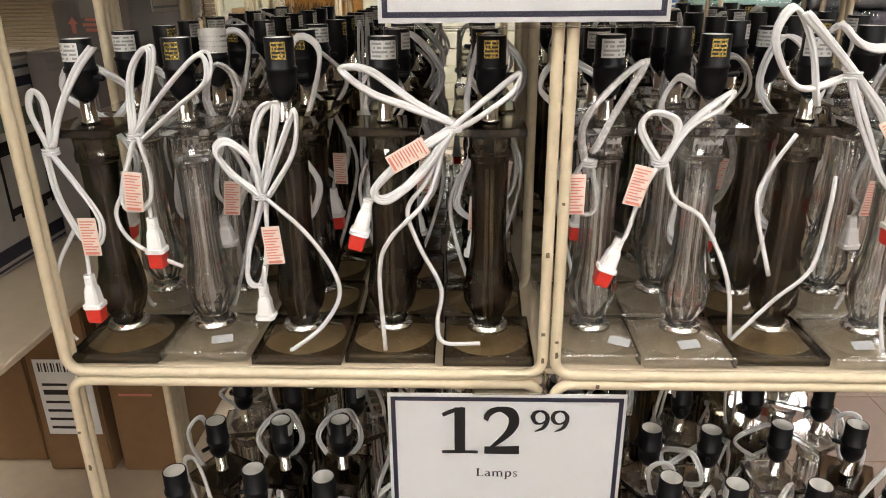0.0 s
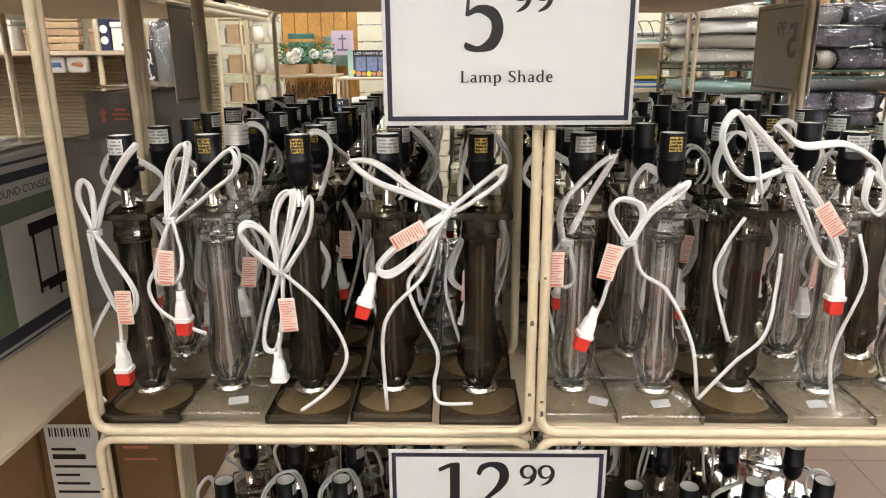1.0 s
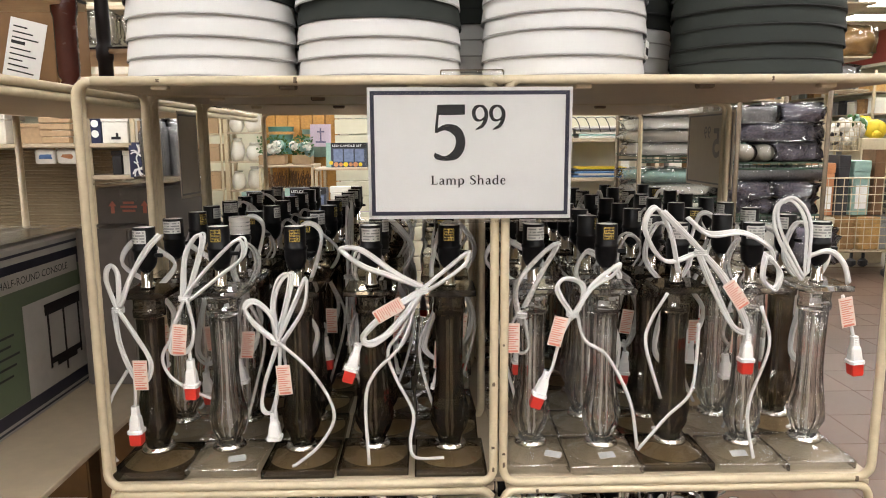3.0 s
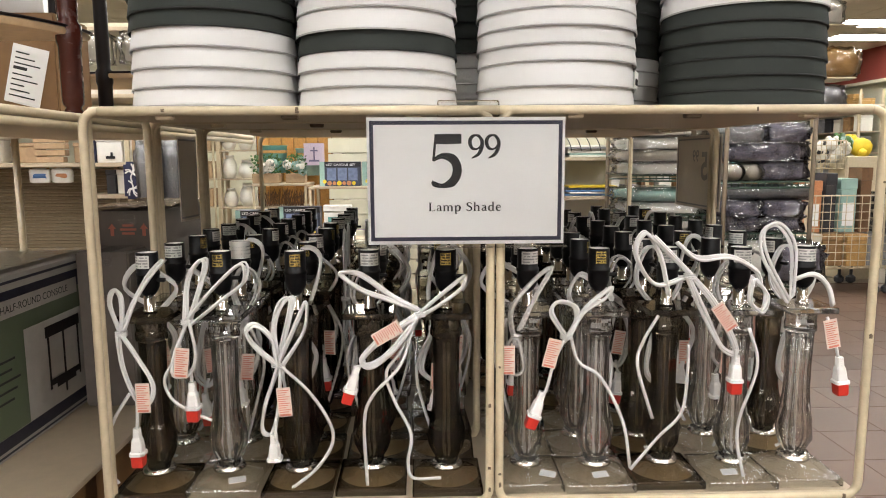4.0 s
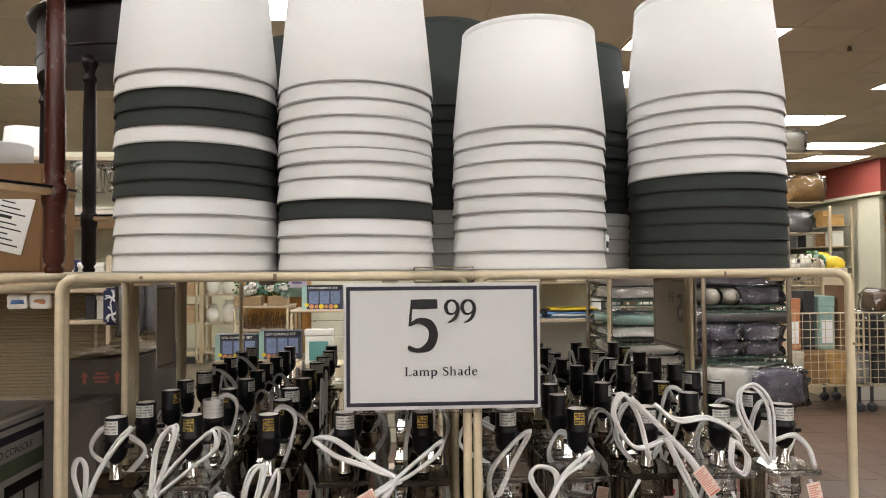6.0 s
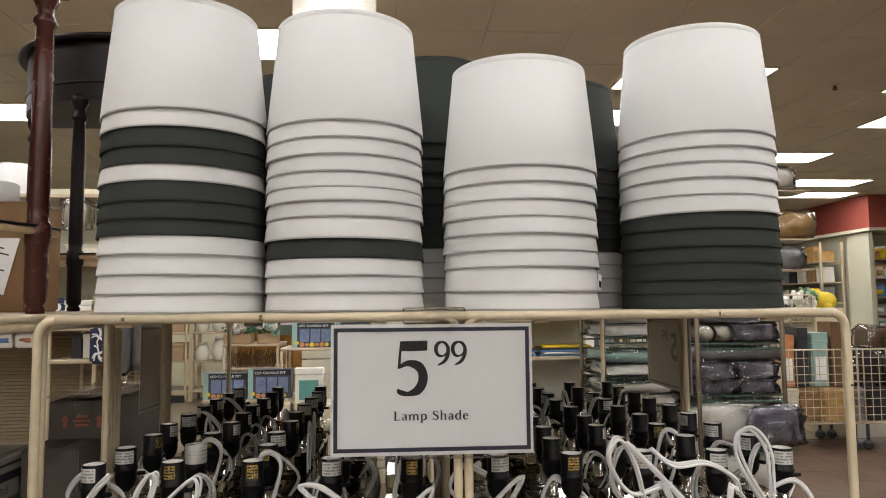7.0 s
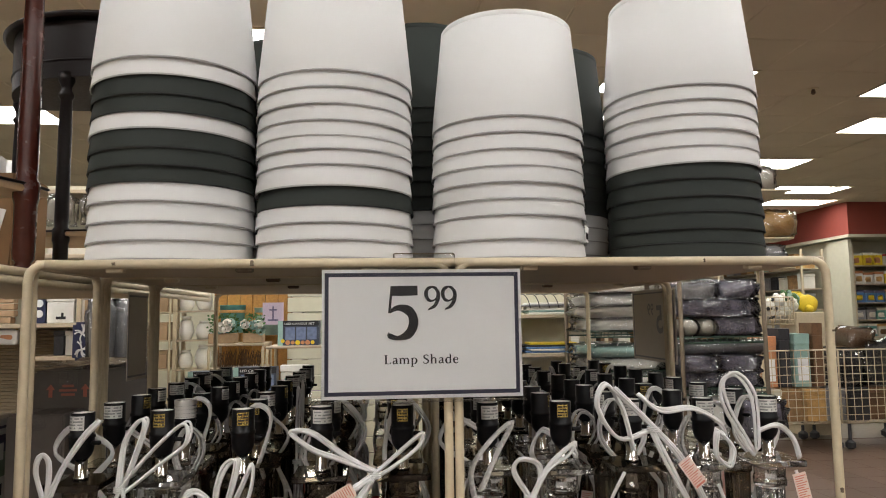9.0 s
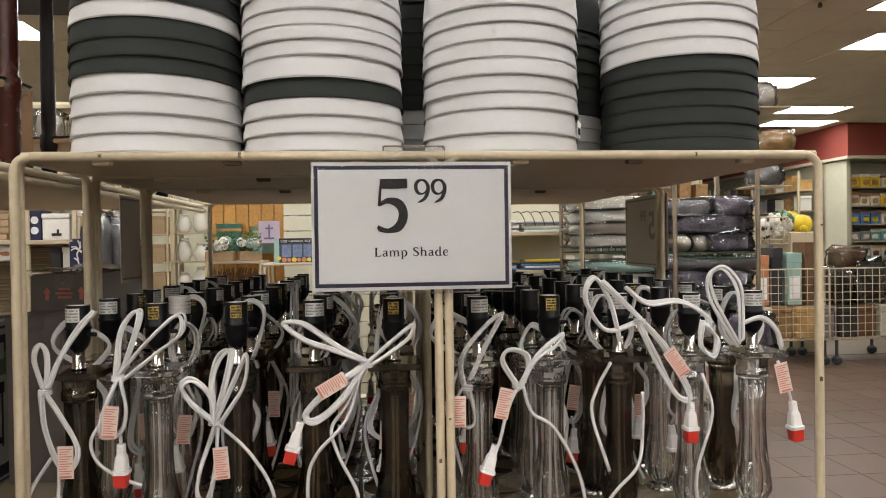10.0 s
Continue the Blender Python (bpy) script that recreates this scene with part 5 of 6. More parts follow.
def vase(x, y, z, h, r, mat, label="white ceramic pot with ribs on a far shelf"):
    t = thing("ceramic_pot", label, "pot", pose(x, y, z), "ceramic pots on the far shelves")
    part("pot_body", lathe([(r * 0.6, 0), (r * 0.95, h * 0.25), (r, h * 0.45), (r * 0.8, h * 0.75), (r * 0.5, h * 0.88)], 16, flute=8, depth=0.03), mat, t, "", True)
    part("rim", lathe([(r * 0.5, h * 0.885), (r * 0.62, h * 0.95), (r * 0.6, h)], 16), mat, t, "", True)
    return t


def soft(name, x, y, z, size, mat, label, category, seed, bag=True, turn=0, square=0.42):
    t = thing(name, label, category, pose(x, y, z + size[2] * 0.46, 0, 0, turn), "soft goods on the far shelves")
    part("filling", lumpy(size, seed, 0.18, 2.2, 3, 0.0, square), mat, t, "", True)
    if bag:
        part("plastic_bag", lumpy([s * 1.04 + 0.01 for s in size], seed, 0.2, 2.4, 4, 0.30, square), POLY, t, "glossy clear plastic bag", True)
    return t


rg = random.Random(11)
# left: wall bay with boards, baskets, framed boxes and hanging bags
shelf_unit(-3.2, -1.36, 3.55, 4.0, (0.35, 1.255, 1.62), "cream gondola shelving with a slotted back, mixed homeware", 0.014, WALL_CREAM)
bk = thing("cutting_board_basket", "round-bottomed slatted wooden basket leaning on a shelf", "basket", pose(-2.03, 3.6, 1.256))
for k in range(5):
    part("slat", box(-0.085 + 0.012 * (k == 0), 0.085 - 0.012 * (k == 0), -0.005, 0.005 + 0.04, 0.002 + 0.036 * k, 0.034 + 0.036 * k, 0.004), RAW_WOOD, bk)
for dx in (-0.17, 0.17):
    f = lidded_box("wood_tray", -2.03 + dx, 3.66, 1.256, 0.14, 0.1, 0.11, RAW_WOOD, "stack of pale wooden trays on a shelf", "tray")
for xx, ww, hh, mat, nm, lb, cat in ((-1.805, 0.055, 0.155, GOODS["navy"], "boxed_clock", "navy carton with two white round pictures", "box"), (-1.70, 0.14, 0.14, GOODS["white"], "white_box", "white carton with a small dark picture", "box"),
                                     (-1.53, 0.12, 0.15, GOODS["stone"], "picture_frame", "pale framed box with a tan panel", "picture frame")):
    t = lidded_box(nm, xx, 3.58, 1.256, ww, 0.12, hh, mat, lb, cat)
    if nm == "boxed_clock":
        for zz in (0.05, 0.105):
            part("print", lathe([(0.020, 0), (0.020, 0.002)], 20), PAPER, t, "white printed disc", at=pose(0, -0.0042, zz, 90))
    elif nm == "white_box":
        part("print", box(-0.02, 0.03, -0.005, -0.0035, 0.02, 0.035), INK, t)
        part("print", box(0.006, 0.018, -0.005, -0.0035, 0.03, 0.055), INK, t)
    else:
        part("panel", box(-0.045, 0.045, -0.006, -0.0035, 0.02, 0.12), RAW_WOOD, t)
for k in range(2):
    t = thing("snack_bag", "shiny printed bag hanging under a shelf", "bag", pose(-2.09 + 0.12 * k, 3.60, 1.185), "hanging bags")
    part("bag_body", lumpy((0.11, 0.03, 0.085), k, 0.15, 3, 3), GOODS["white"], t, "", True)
    part("print", lumpy((0.08, 0.034, 0.03), k + 3, 0.2, 3, 2), GOODS["orange"] if k else GOODS["blue"], t, "", True)
    part("header", box(-0.05, 0.05, -0.004, 0.004, 0.036, 0.046), GOODS["amber"], t)
for k, (xx, col) in enumerate(((-1.72, "dark"), (-1.66, "white"), (-1.60, "brown"))):
    lidded_box("boxed_item", xx, 3.62, 1.085, 0.05, 0.1, 0.13, GOODS[col], "narrow upright carton on a lower shelf", "box")
shelf_unit(-1.85, -1.59, 3.56, 3.99, (1.083,), "single cream shelf board with cartons", 0.01)
t = thing("coral_pillow", "navy cushion with white coral print on a shelf", "cushion", pose(-1.555, 3.50, 1.06))
part("cushion", box(-0.05, 0.05, 0, 0.05, 0, 0.2, 0.015, seg=2), GOODS["navy"], t)
sp = bmesh.new()
for k in range(14):
    a = k * 2.4
    p = Vector((0.004, -0.003, 0.06 + 0.08 * (k % 2)))
    sweep(glide([p, p + Vector((0.02 * math.cos(a), -0.001, 0.025 * math.sin(a))), p + Vector((0.038 * math.cos(a + 0.4), -0.001, 0.05 * math.sin(a + 0.4)))], 3), 0.004, bm=sp, seg=5)
part("coral_print", sp, PAPER, t)
for k in range(2):
    soft("bagged_rug", -1.43 + 0.07 * k, 3.45 + 0.1 * k, 1.02, (0.10, 0.14, 0.36), GOODS["grey"], "rolled grey patterned rug in a clear bag", "rug", k + 4)
# slatted panel in the lower bay
TAN_SLAT = material("tan_slatted_board", (0.25, 0.20, 0.125), 0.6, 0, 0.15, 10, 0.1)
pan = thing("slat_panel", "pale beige slatted display panel between shelves", "display wall", pose(-2.3, 3.97, 0))
for k in range(40):
    part("slat", box(-0.88, 0.93, 0.0005 * (k % 2), 0.012, 0.40 + 0.0205 * k, 0.4192 + 0.0205 * k, 0.003), TAN_SLAT, pan)
for k in range(5):
    lidded_box("storage_bin", -2.95 + 0.27 * k, 3.62, 1.256, 0.2, 0.2, 0.16 + 0.05 * (k % 2), GOODS[("white", "grey", "stone", "dark", "white")[k]], "small storage bin on a shelf", "bin") if k < 3 else None
for k in range(4):
    lidded_box("boxed_game", -3.0 + 0.45 * k, 3.62, 1.621, 0.3, 0.25, 0.05 + 0.03 * (k % 2), GOODS[("teal", "white", "blue", "stone")[k]], "flat box on the upper shelf", "box")

# pottery bay at the far end of the aisle
shelf_unit(-2.98, -2.22, 10.0, 10.5, (0.14, 0.56, 0.98, 1.40, 1.82), "cream shelving with white ceramic pots", 0.025)
for lev, z in enumerate((0.561, 0.981, 1.401, 1.821)):
    for k in range(3):
        vase(-2.84 + 0.245 * k, 10.2, z, 0.27 + 0.07 * ((k + lev) % 2), 0.105 + 0.012 * (k % 2), GOODS["white"])
t = thing("crate_rack", "cream rack with boxes by the pottery", "rack", pose(-3.22, 9.9, 0))
for z in (0.10, 0.56, 0.96, 1.36, 1.70):
    part("tray", box(-0.22, 0.22, 0, 0.45, z, z + 0.025, 0.006), CREAM, t)
for xx in (-0.225, 0.225):
    part("arch", tube_loop(0.01, 0.44, 0.0, 1.95, xx, 0.016, 0.12, axis="y"), CREAM, t, "", True)
part("kick_panel", box(-0.21, 0.21, 0.01, 0.03, 0.0, 0.098), GOODS["dark"], t, "dark kick panel")
for k in range(2):
    for z in (0.586, 0.986, 1.386):
        lidded_box("small_crate", -3.32 + 0.20 * k, 9.93, z, 0.17, 0.30, 0.20 + 0.05 * k, RAW_WOOD if k else GOODS["stone"], "small pale wooden crate on a rack", "crate")

# wooden cabinet with flowers
cab = thing("barrel_cabinet", "orange oak cabinet with vertical boards at the aisle end", "cabinet", pose(-0.94, 4.9, 0))
for k in range(6):
    part("plank", box(-0.27 + 0.09 * k + 0.002, -0.18 + 0.09 * k - 0.002, 0, 0.03, 0.2, 1.62, 0.004), GOODS["oak"], cab)
part("cabinet_back", box(-0.28, 0.28, 0.031, 0.06, 0.0, 1.63), GOODS["brown"], cab)
for xx, z in ((-0.12, 1.28), (0.12, 1.26)):
    t = thing("metal_bucket", "green galvanised bucket hanging on the cabinet", "bucket", pose(-0.94 + xx, 4.802, z))
    part("bucket_body", lathe([(0.075, -0.11), (0.09, 0.08), (0.095, 0.085), (0.088, 0.085), (0.07, -0.1)], 18), GOODS["teal"] if xx < 0 else GOODS["mint"], t, "", True)
    part("band", lathe([(0.0915, 0.03), (0.0935, 0.04), (0.0925, 0.05)], 18, close=False), GOODS["amber"], t, "", True)
tb = thing("display_table", "cream tube display table with plant troughs", "table", pose(-0.97, 4.45, 0))
part("tabletop", box(-0.18, 0.19, 0, 0.35, 1.088, 1.105, 0.004), CREAM_BOARD, tb)
for xx in (-0.17, 0.18):
    part("leg_loop", tube_loop(0.005, 0.345, 0.02, 1.088, xx, 0.009, 0.04, axis="y"), CREAM, tb, "", True)
part("lower_shelf", box(-0.165, 0.175, 0.01, 0.34, 0.93, 0.945, 0.003), CREAM_BOARD, tb)


def flowers(x, y, z, w, blooms, seed, label):
    r = random.Random(seed)
    t = thing("flower_trough", label, "plant", pose(x, y, z), "plants on the display table")
    part("trough", box(-w / 2, w / 2, 0, 0.10, 0, 0.065, 0.004), RAW_WOOD, t, "pale wooden trough")
    lf = bmesh.new()
    for _ in range(150):
        p = Vector((r.uniform(-w / 2, w / 2), r.uniform(0, 0.1), 0.06 + r.random() ** 1.3 * 0.12))
        d = Vector((r.uniform(-1, 1), r.uniform(-1, 0.4), r.uniform(0.1, 1))).normalized()
        s = d.orthogonal().normalized() * r.uniform(0.006, 0.011)
        L = r.uniform(0.02, 0.04)
        a, b2, c2, e = [lf.verts.new(q) for q in (p, p + d * L * 0.5 + s, p + d * L - Vector((0, 0, 0.006)), p + d * L * 0.5 - s)]
        lf.faces.new((a, b2, c2, e))
    part("leaves", lf, GOODS["leaf"], t)
    for k in range(blooms):
        bl = bmesh.new()
        c = Vector((r.uniform(-w / 2.2, w / 2.2), r.uniform(-0.05, 0.01), r.uniform(0.08, 0.15)))
        for _ in range(26):
            d = Vector((r.gauss(0, 1), r.gauss(0, 1), r.gauss(0, 1))).normalized()
            s = d.orthogonal().normalized() * 0.014
            u = d.cross(s)
            q = c + d * 0.028
            bl.faces.new([bl.verts.new(v) for v in (q - s, q + u + d * 0.003, q + s, q - u + d * 0.003)])
        part("bloom", bl, GOODS["white"] if k % 3 else GOODS["mint"], t, "white artificial hydrangea head")
    return t


flowers(-1.06, 4.47, 1.106, 0.18, 6, 1, "white artificial hydrangeas in a wooden trough")
flowers(-0.86, 4.47, 1.106, 0.13, 4, 2, "white and blue artificial flowers in a wooden box")
br = bmesh.new()
for k in range(120):
    p = Vector((rg.uniform(-0.16, 0.16), rg.uniform(0.04, 0.2), 0.0))
    sweep([p, p + Vector((rg.uniform(-0.03, 0.03), rg.uniform(-0.02, 0.02), rg.uniform(0.07, 0.12)))], 0.0018, bm=br, seg=4)
t = thing("twig_bundle", "bundle of brown dried twigs on the lower table shelf", "twigs", pose(-0.97, 4.47, 0.946))
part("twig_mass", br, GOODS["brown"], t)
t = thing("notice_card", "pale lilac printed card with a dark anchor shape hanging", "sign", pose(-0.74, 4.55, 1.30))
part("card", box(-0.07, 0.07, 0, 0.003, -0.075, 0.075), GOODS["lilac"], t)
an = bmesh.new()
box(-0.005, 0.005, -0.002, -0.0005, -0.045, 0.05, bm=an), box(-0.025, 0.025, -0.002, -0.0005, 0.02, 0.03, bm=an), box(-0.035, 0.035, -0.002, -0.0005, -0.05, -0.038, bm=an)
part("print", an, GOODS["plum"], t)


CANDLE_BLUE = material("pale_blue_candle_print", (0.17, 0.22, 0.36), 0.45, 0, 0.35, 30, 0, 60)
CANDLE_CARD = material("dusky_blue_carton", (0.045, 0.055, 0.085), 0.45, 0, 0.2, 20)


def candle_set(x, y, z, w=0.25, h=0.15):
    t = thing("candle_carton", "navy carton picturing blue pillar candles and orange slices", "carton", pose(x, y, z), "candle cartons")
    part("carton_body", box(-w / 2, w / 2, 0, 0.10, 0, h, 0.002), CANDLE_CARD, t)
    for k in range(3):
        part("candle_picture", box(-w / 2 + 0.045 + 0.066 * k, -w / 2 + 0.102 + 0.066 * k, -0.0014, -0.0004, 0.035, h * 0.74), CANDLE_BLUE, t, "printed pale blue candle")
    part("side_stripe", box(-w / 2, -w / 2 + 0.03, -0.0012, -0.0003, 0.0, h), GOODS["mint"], t)
    for k in range(7):
        part("fruit_picture", lathe([(0.012 + 0.003 * (k % 2), 0), (0.012 + 0.003 * (k % 2), 0.0008)], 12), GOODS["orange"] if k % 3 else GOODS["yellow"], t, at=pose(-w / 2 + 0.03 + 0.03 * k, -0.0021, 0.018 + 0.01 * (k == 0), 90))
    part("title_band", box(-w / 2 + 0.001, w / 2 - 0.001, -0.0006, -0.0001, h * 0.79, h - 0.001), INK, t, "black title band")
    writing("carton_name", "LED CANDLE SET", w * 0.72, h * 0.085, PAPER, t, pose(-w / 2 + 0.04, -0.0008, h * 0.84), 0.0)
    return t


ct = thing("candle_table", "cream tube table with boxed candle sets", "table", pose(-0.53, 4.0, 0))
part("tabletop", box(-0.17, 0.30, 0, 0.35, 1.085, 1.10, 0.004), CREAM_BOARD, ct)
for xx in (-0.16, 0.29):
    part("leg_loop", tube_loop(0.005, 0.345, 0.02, 1.085, xx, 0.009, 0.04, axis="y"), CREAM, ct, "", True)
candle_set(-0.51, 4.06, 1.101)
candle_set(-0.25, 4.09, 1.101)
lower = thing("low_table", "low cream table stacked with candle cartons", "table", pose(-0.88, 3.9, 0))
part("tabletop", box(-0.25, 0.25, 0, 0.35, 0.79, 0.81, 0.004), CREAM_BOARD, lower)
for xx in (-0.23, 0.23):
    for yy in (0.02, 0.33):
        part("leg", box(xx - 0.012, xx + 0.012, yy - 0.012, yy + 0.012, 0, 0.7895), CREAM, lower)
candle_set(-1.01, 3.95, 0.811), candle_set(-0.75, 3.95, 0.811, 0.25, 0.17)
t = lidded_box("framed_print", -0.50, 3.80, 0.80, 0.16, 0.05, 0.20, GOODS["white"], "white framed box with a teal panel", "box")
part("panel", box(-0.055, 0.055, -0.006, -0.0035, 0.02, 0.13), GOODS["teal"], t)
tt = thing("small_stand", "plain cream stand under a framed box", "stand", pose(-0.5, 3.78, 0))
part("stand_body", box(-0.15, 0.15, 0, 0.2, 0, 0.799, 0.004), CREAM, tt)
slat_wall = thing("slat_wall", "cream slatted display wall behind the candles", "display wall", pose(-0.45, 4.75, 0))
for k in range(14):
    part("slat", box(-0.22, 0.9, 0, 0.02, 0.1 + 0.11 * k, 0.203 + 0.11 * k, 0.003), WALL_CREAM, slat_wall)

# paper goods, right of the price sign
shelf_unit(0.55, 1.29, 4.0, 4.45, (0.5, 1.03, 1.27), "cream shelving with flat stacked paper goods", 0.012, WALL_CREAM)
for z, n in ((1.271, 6), (1.031, 5), (0.501, 6)):
    for c, xx in enumerate((0.72, 1.06)):
        for k in range(n):
            col = ("white", "mint", "white", "stone", "grey", "white")[k % 6] if z > 1.1 else ("blue", "white", "blue", "dark", "yellow")[k % 5]
            tagged(part("paper_pack", box(-0.15, 0.15, 0, 0.22, 0, 0.012, 0.003), GOODS[col], None, "", False, pose(xx + rg.uniform(-0.02, 0.02), 4.03 + rg.uniform(-0.015, 0.02), z + 0.0125 * k, 0, 0, rg.uniform(-5, 5))),
                   "flat packet of paper goods in a loose stack", "paper pack", "stacked paper packs")
for k in range(5):
    t = thing("wire_hook", "dark wire hook with a hanging frame", "hook", pose(0.88 + 0.06 * k, 4.0, 1.36))
    part("wire", sweep(glide([(0, 0.2, 0.04), (0, 0, 0.035), (0.02, -0.03, 0.0), (0.035, -0.03, -0.05)], 4), 0.003, seg=5), GOODS["dark"], t)
shelf_unit(0.2, 1.29, 5.2, 5.6, (0.6, 1.0, 1.3, 1.6), "cream shelving in the next aisle", 0.012, WALL_CREAM)
for z in (1.001, 1.301, 1.601):
    for k in range(7):
        lidded_box("boxed_ware", 0.28 + 0.15 * k, 5.25, z, 0.11, 0.15, rg.uniform(0.09, 0.2), GOODS[rg.choice(("white", "stone", "mint", "grey", "amber", "lilac"))], "small carton in the next aisle", "box")

# bedding racks: green wire shelves
def wire_shelf(x0, x1, y0, y1, z, parent):
    bm = bmesh.new()
    for k in range(9):
        yy = y0 + (y1 - y0) * k / 8
        sweep([Vector((x0, yy, z)), Vector((x1, yy, z))], 0.004, bm=bm, seg=5)
    for yy in (y0, y1):
        sweep([Vector((x0, yy, z - 0.03)), Vector((x1, yy, z - 0.03))], 0.005, bm=bm, seg=5)
    n = int((x1 - x0) / 0.035)
    for k in range(n + 1):
        xx = x0 + (x1 - x0) * k / n
        sweep([Vector((xx, y0, z)), Vector((xx, y1, z))], 0.003, bm=bm, seg=4)
        sweep([Vector((xx, y0, z)), Vector((xx, y0, z - 0.03))], 0.003, bm=bm, seg=4)
    return part("wire_shelf", bm, GOODS["greenmetal"], parent)


for x0, x1, y0, lev in ((1.12, 1.56, 3.45, (0.45, 0.80, 0.955, 1.17)), (1.60, 2.07, 3.35, (0.30, 0.60, 0.86, 1.135))):
    t = thing("bedding_rack", "green wire rack stacked with bagged bedding", "wire rack", pose(0, 0, 0), "bedding racks")
    for z in lev:
        wire_shelf(x0, x1, y0, y0 + 0.45, z, t)
    for xx in (x0, x1):
        for yy in (y0, y0 + 0.45):
            part("post", lathe([(0.012, 0.05), (0.012, 1.62)], 10, at=(xx, yy, 0)), SCRATCH, t, "", True)
            part("caster", lathe([(0.02, 0.0), (0.03, 0.012), (0.03, 0.035), (0.02, 0.048)], 12, at=(xx, yy, 0)), GOODS["dark"], t)
k = 0
for z, cols in ((0.962, ("white", "mint")), (1.177, ("white", "stone", "white", "stone")), (0.807, ("white", "white"))):
    zz = z
    for c in cols:
        hgt = 0.065 if z > 0.9 else 0.06
        soft("folded_bedding", 1.34, 3.66, zz, (0.40, 0.42, hgt), GOODS[c], "folded pale bedding in a clear plastic bag", "bedding", k)
        zz, k = zz + hgt + 0.004, k + 1
PLUM_PRINT = material("plum_and_grey_patterned_fabric", (0.17, 0.16, 0.21), 0.7, 0, 0.9, 60, 0.3, 110)


def rolled(x, y, z, r, length, mat, label, end=None):
    """A soft roll lying on its side, its spiral end towards -y or its length along x."""
    t = thing("rolled_textile", label, "rolled textile", pose(x, y, z + r), "soft goods on the far shelves")
    bm = lathe([(r * 0.35, -length / 2 - 0.004), (r * 0.8, -length / 2), (r, -length / 2 + 0.02), (r * 1.02, 0), (r, length / 2 - 0.02), (r * 0.8, length / 2), (r * 0.35, length / 2 + 0.004)], 20)
    for v in bm.verts:
        v.co += Vector((v.co.x, v.co.y, 0)) * (0.06 * noise.noise(v.co * 18 + Vector((x, y, z))))
    part("roll", bm, mat, t, "", True, pose(0, 0, 0, 90) if end else pose(0, 0, 0, 0, 90))
    part("plastic_wrap", lathe([(r * 1.05, -length / 2 - 0.01), (r * 1.06, 0), (r * 1.05, length / 2 + 0.01)], 20, flute=7, depth=0.025), POLY, t, "clear plastic wrap", True, pose(0, 0, 0, 90) if end else pose(0, 0, 0, 0, 90))
    return t


for kk in range(2):
    rolled(1.665 + 0.105 * kk, 3.55, 1.142, 0.045, 0.36, GOODS["stone"], "rolled cream textile in clear plastic on a wire shelf", True)
for kk, (dx, dz, sz) in enumerate(((0.33, 0.0, (0.26, 0.40, 0.11)), (0.24, 0.105, (0.42, 0.40, 0.10)), (0.13, 0.20, (0.22, 0.40, 0.09)), (0.35, 0.20, (0.23, 0.40, 0.10)))):
    soft("bagged_pillow", 1.60 + dx, 3.58, 1.142 + dz, sz, PLUM_PRINT if kk != 2 else GOODS["grey"], "plum patterned cushion in a shiny clear plastic bag", "cushion", 100 + kk)
for kk in range(4):
    soft("bagged_pillow", 1.715 + 0.225 * (kk % 2), 3.58, 0.867 + 0.082 * (kk // 2), (0.222, 0.42, 0.09), PLUM_PRINT, "plum patterned cushion in a shiny clear plastic bag", "cushion", 110 + kk)
rolled(1.85, 3.46, 1.033, 0.043, 0.52, GOODS["grey"], "grey roll of bedding in clear plastic across the rack")
soft("bagged_duvet", 1.85, 3.56, 0.607, (0.50, 0.46, 0.22), GOODS["white"], "bulky white and blue duvet in a clear plastic bag", "duvet", 120)
soft("bagged_duvet", 1.98, 3.44, 0.607, (0.30, 0.30, 0.20), PLUM_PRINT, "plum patterned duvet in a clear plastic bag", "duvet", 121)
soft("bagged_duvet", 1.84, 3.58, 0.307, (0.46, 0.44, 0.26), GOODS["white"], "bulky white duvet in a clear plastic bag", "duvet", 122)
# wire bins with boxes and plush
def wire_bin(x0, x1, y0, y1, z0, z1, label, legs=True, cell=0.072):
    t = thing("wire_bin", label, "wire bin", pose(0, 0, 0), "wire bins")
    def grid(name, o, u, v):
        nu, nv = max(2, round(u.length / cell)), max(2, round(v.length / cell))
        panel = part(name, sweep([o, o + u], 0.007, seg=5), CREAM, t)
        for k in range(nu + 1):
            part("wire", sweep([o + u * (k / nu), o + u * (k / nu) + v], 0.0035 if k % nu else 0.007, seg=5), CREAM, panel)
        for k in range(1, nv + 1):
            part("wire", sweep([o + v * (k / nv), o + v * (k / nv) + u], 0.0035 if k % nv else 0.007, seg=5), CREAM, panel)
    X, Y, Z = Vector((x1 - x0, 0, 0)), Vector((0, y1 - y0, 0)), Vector((0, 0, z1 - z0))
    grid("front_grid", Vector((x0, y0, z0)), X, Z), grid("back_grid", Vector((x0, y1, z0)), X, Z)
    grid("side_grid", Vector((x0, y0, z0)), Y, Z), grid("side_grid", Vector((x1, y0, z0)), Y, Z), grid("bottom_grid", Vector((x0, y0, z0)), X, Y)
    if legs:
        for xx in (x0 + 0.03, x1 - 0.03):
            for yy in (y0 + 0.03, y1 - 0.03):
                part("caster", lathe([(0.02, 0), (0.045, 0.02), (0.045, 0.06), (0.015, 0.085), (0.015, z0)], 12, at=(xx, yy, 0)), GOODS["dark"], t)
    return t


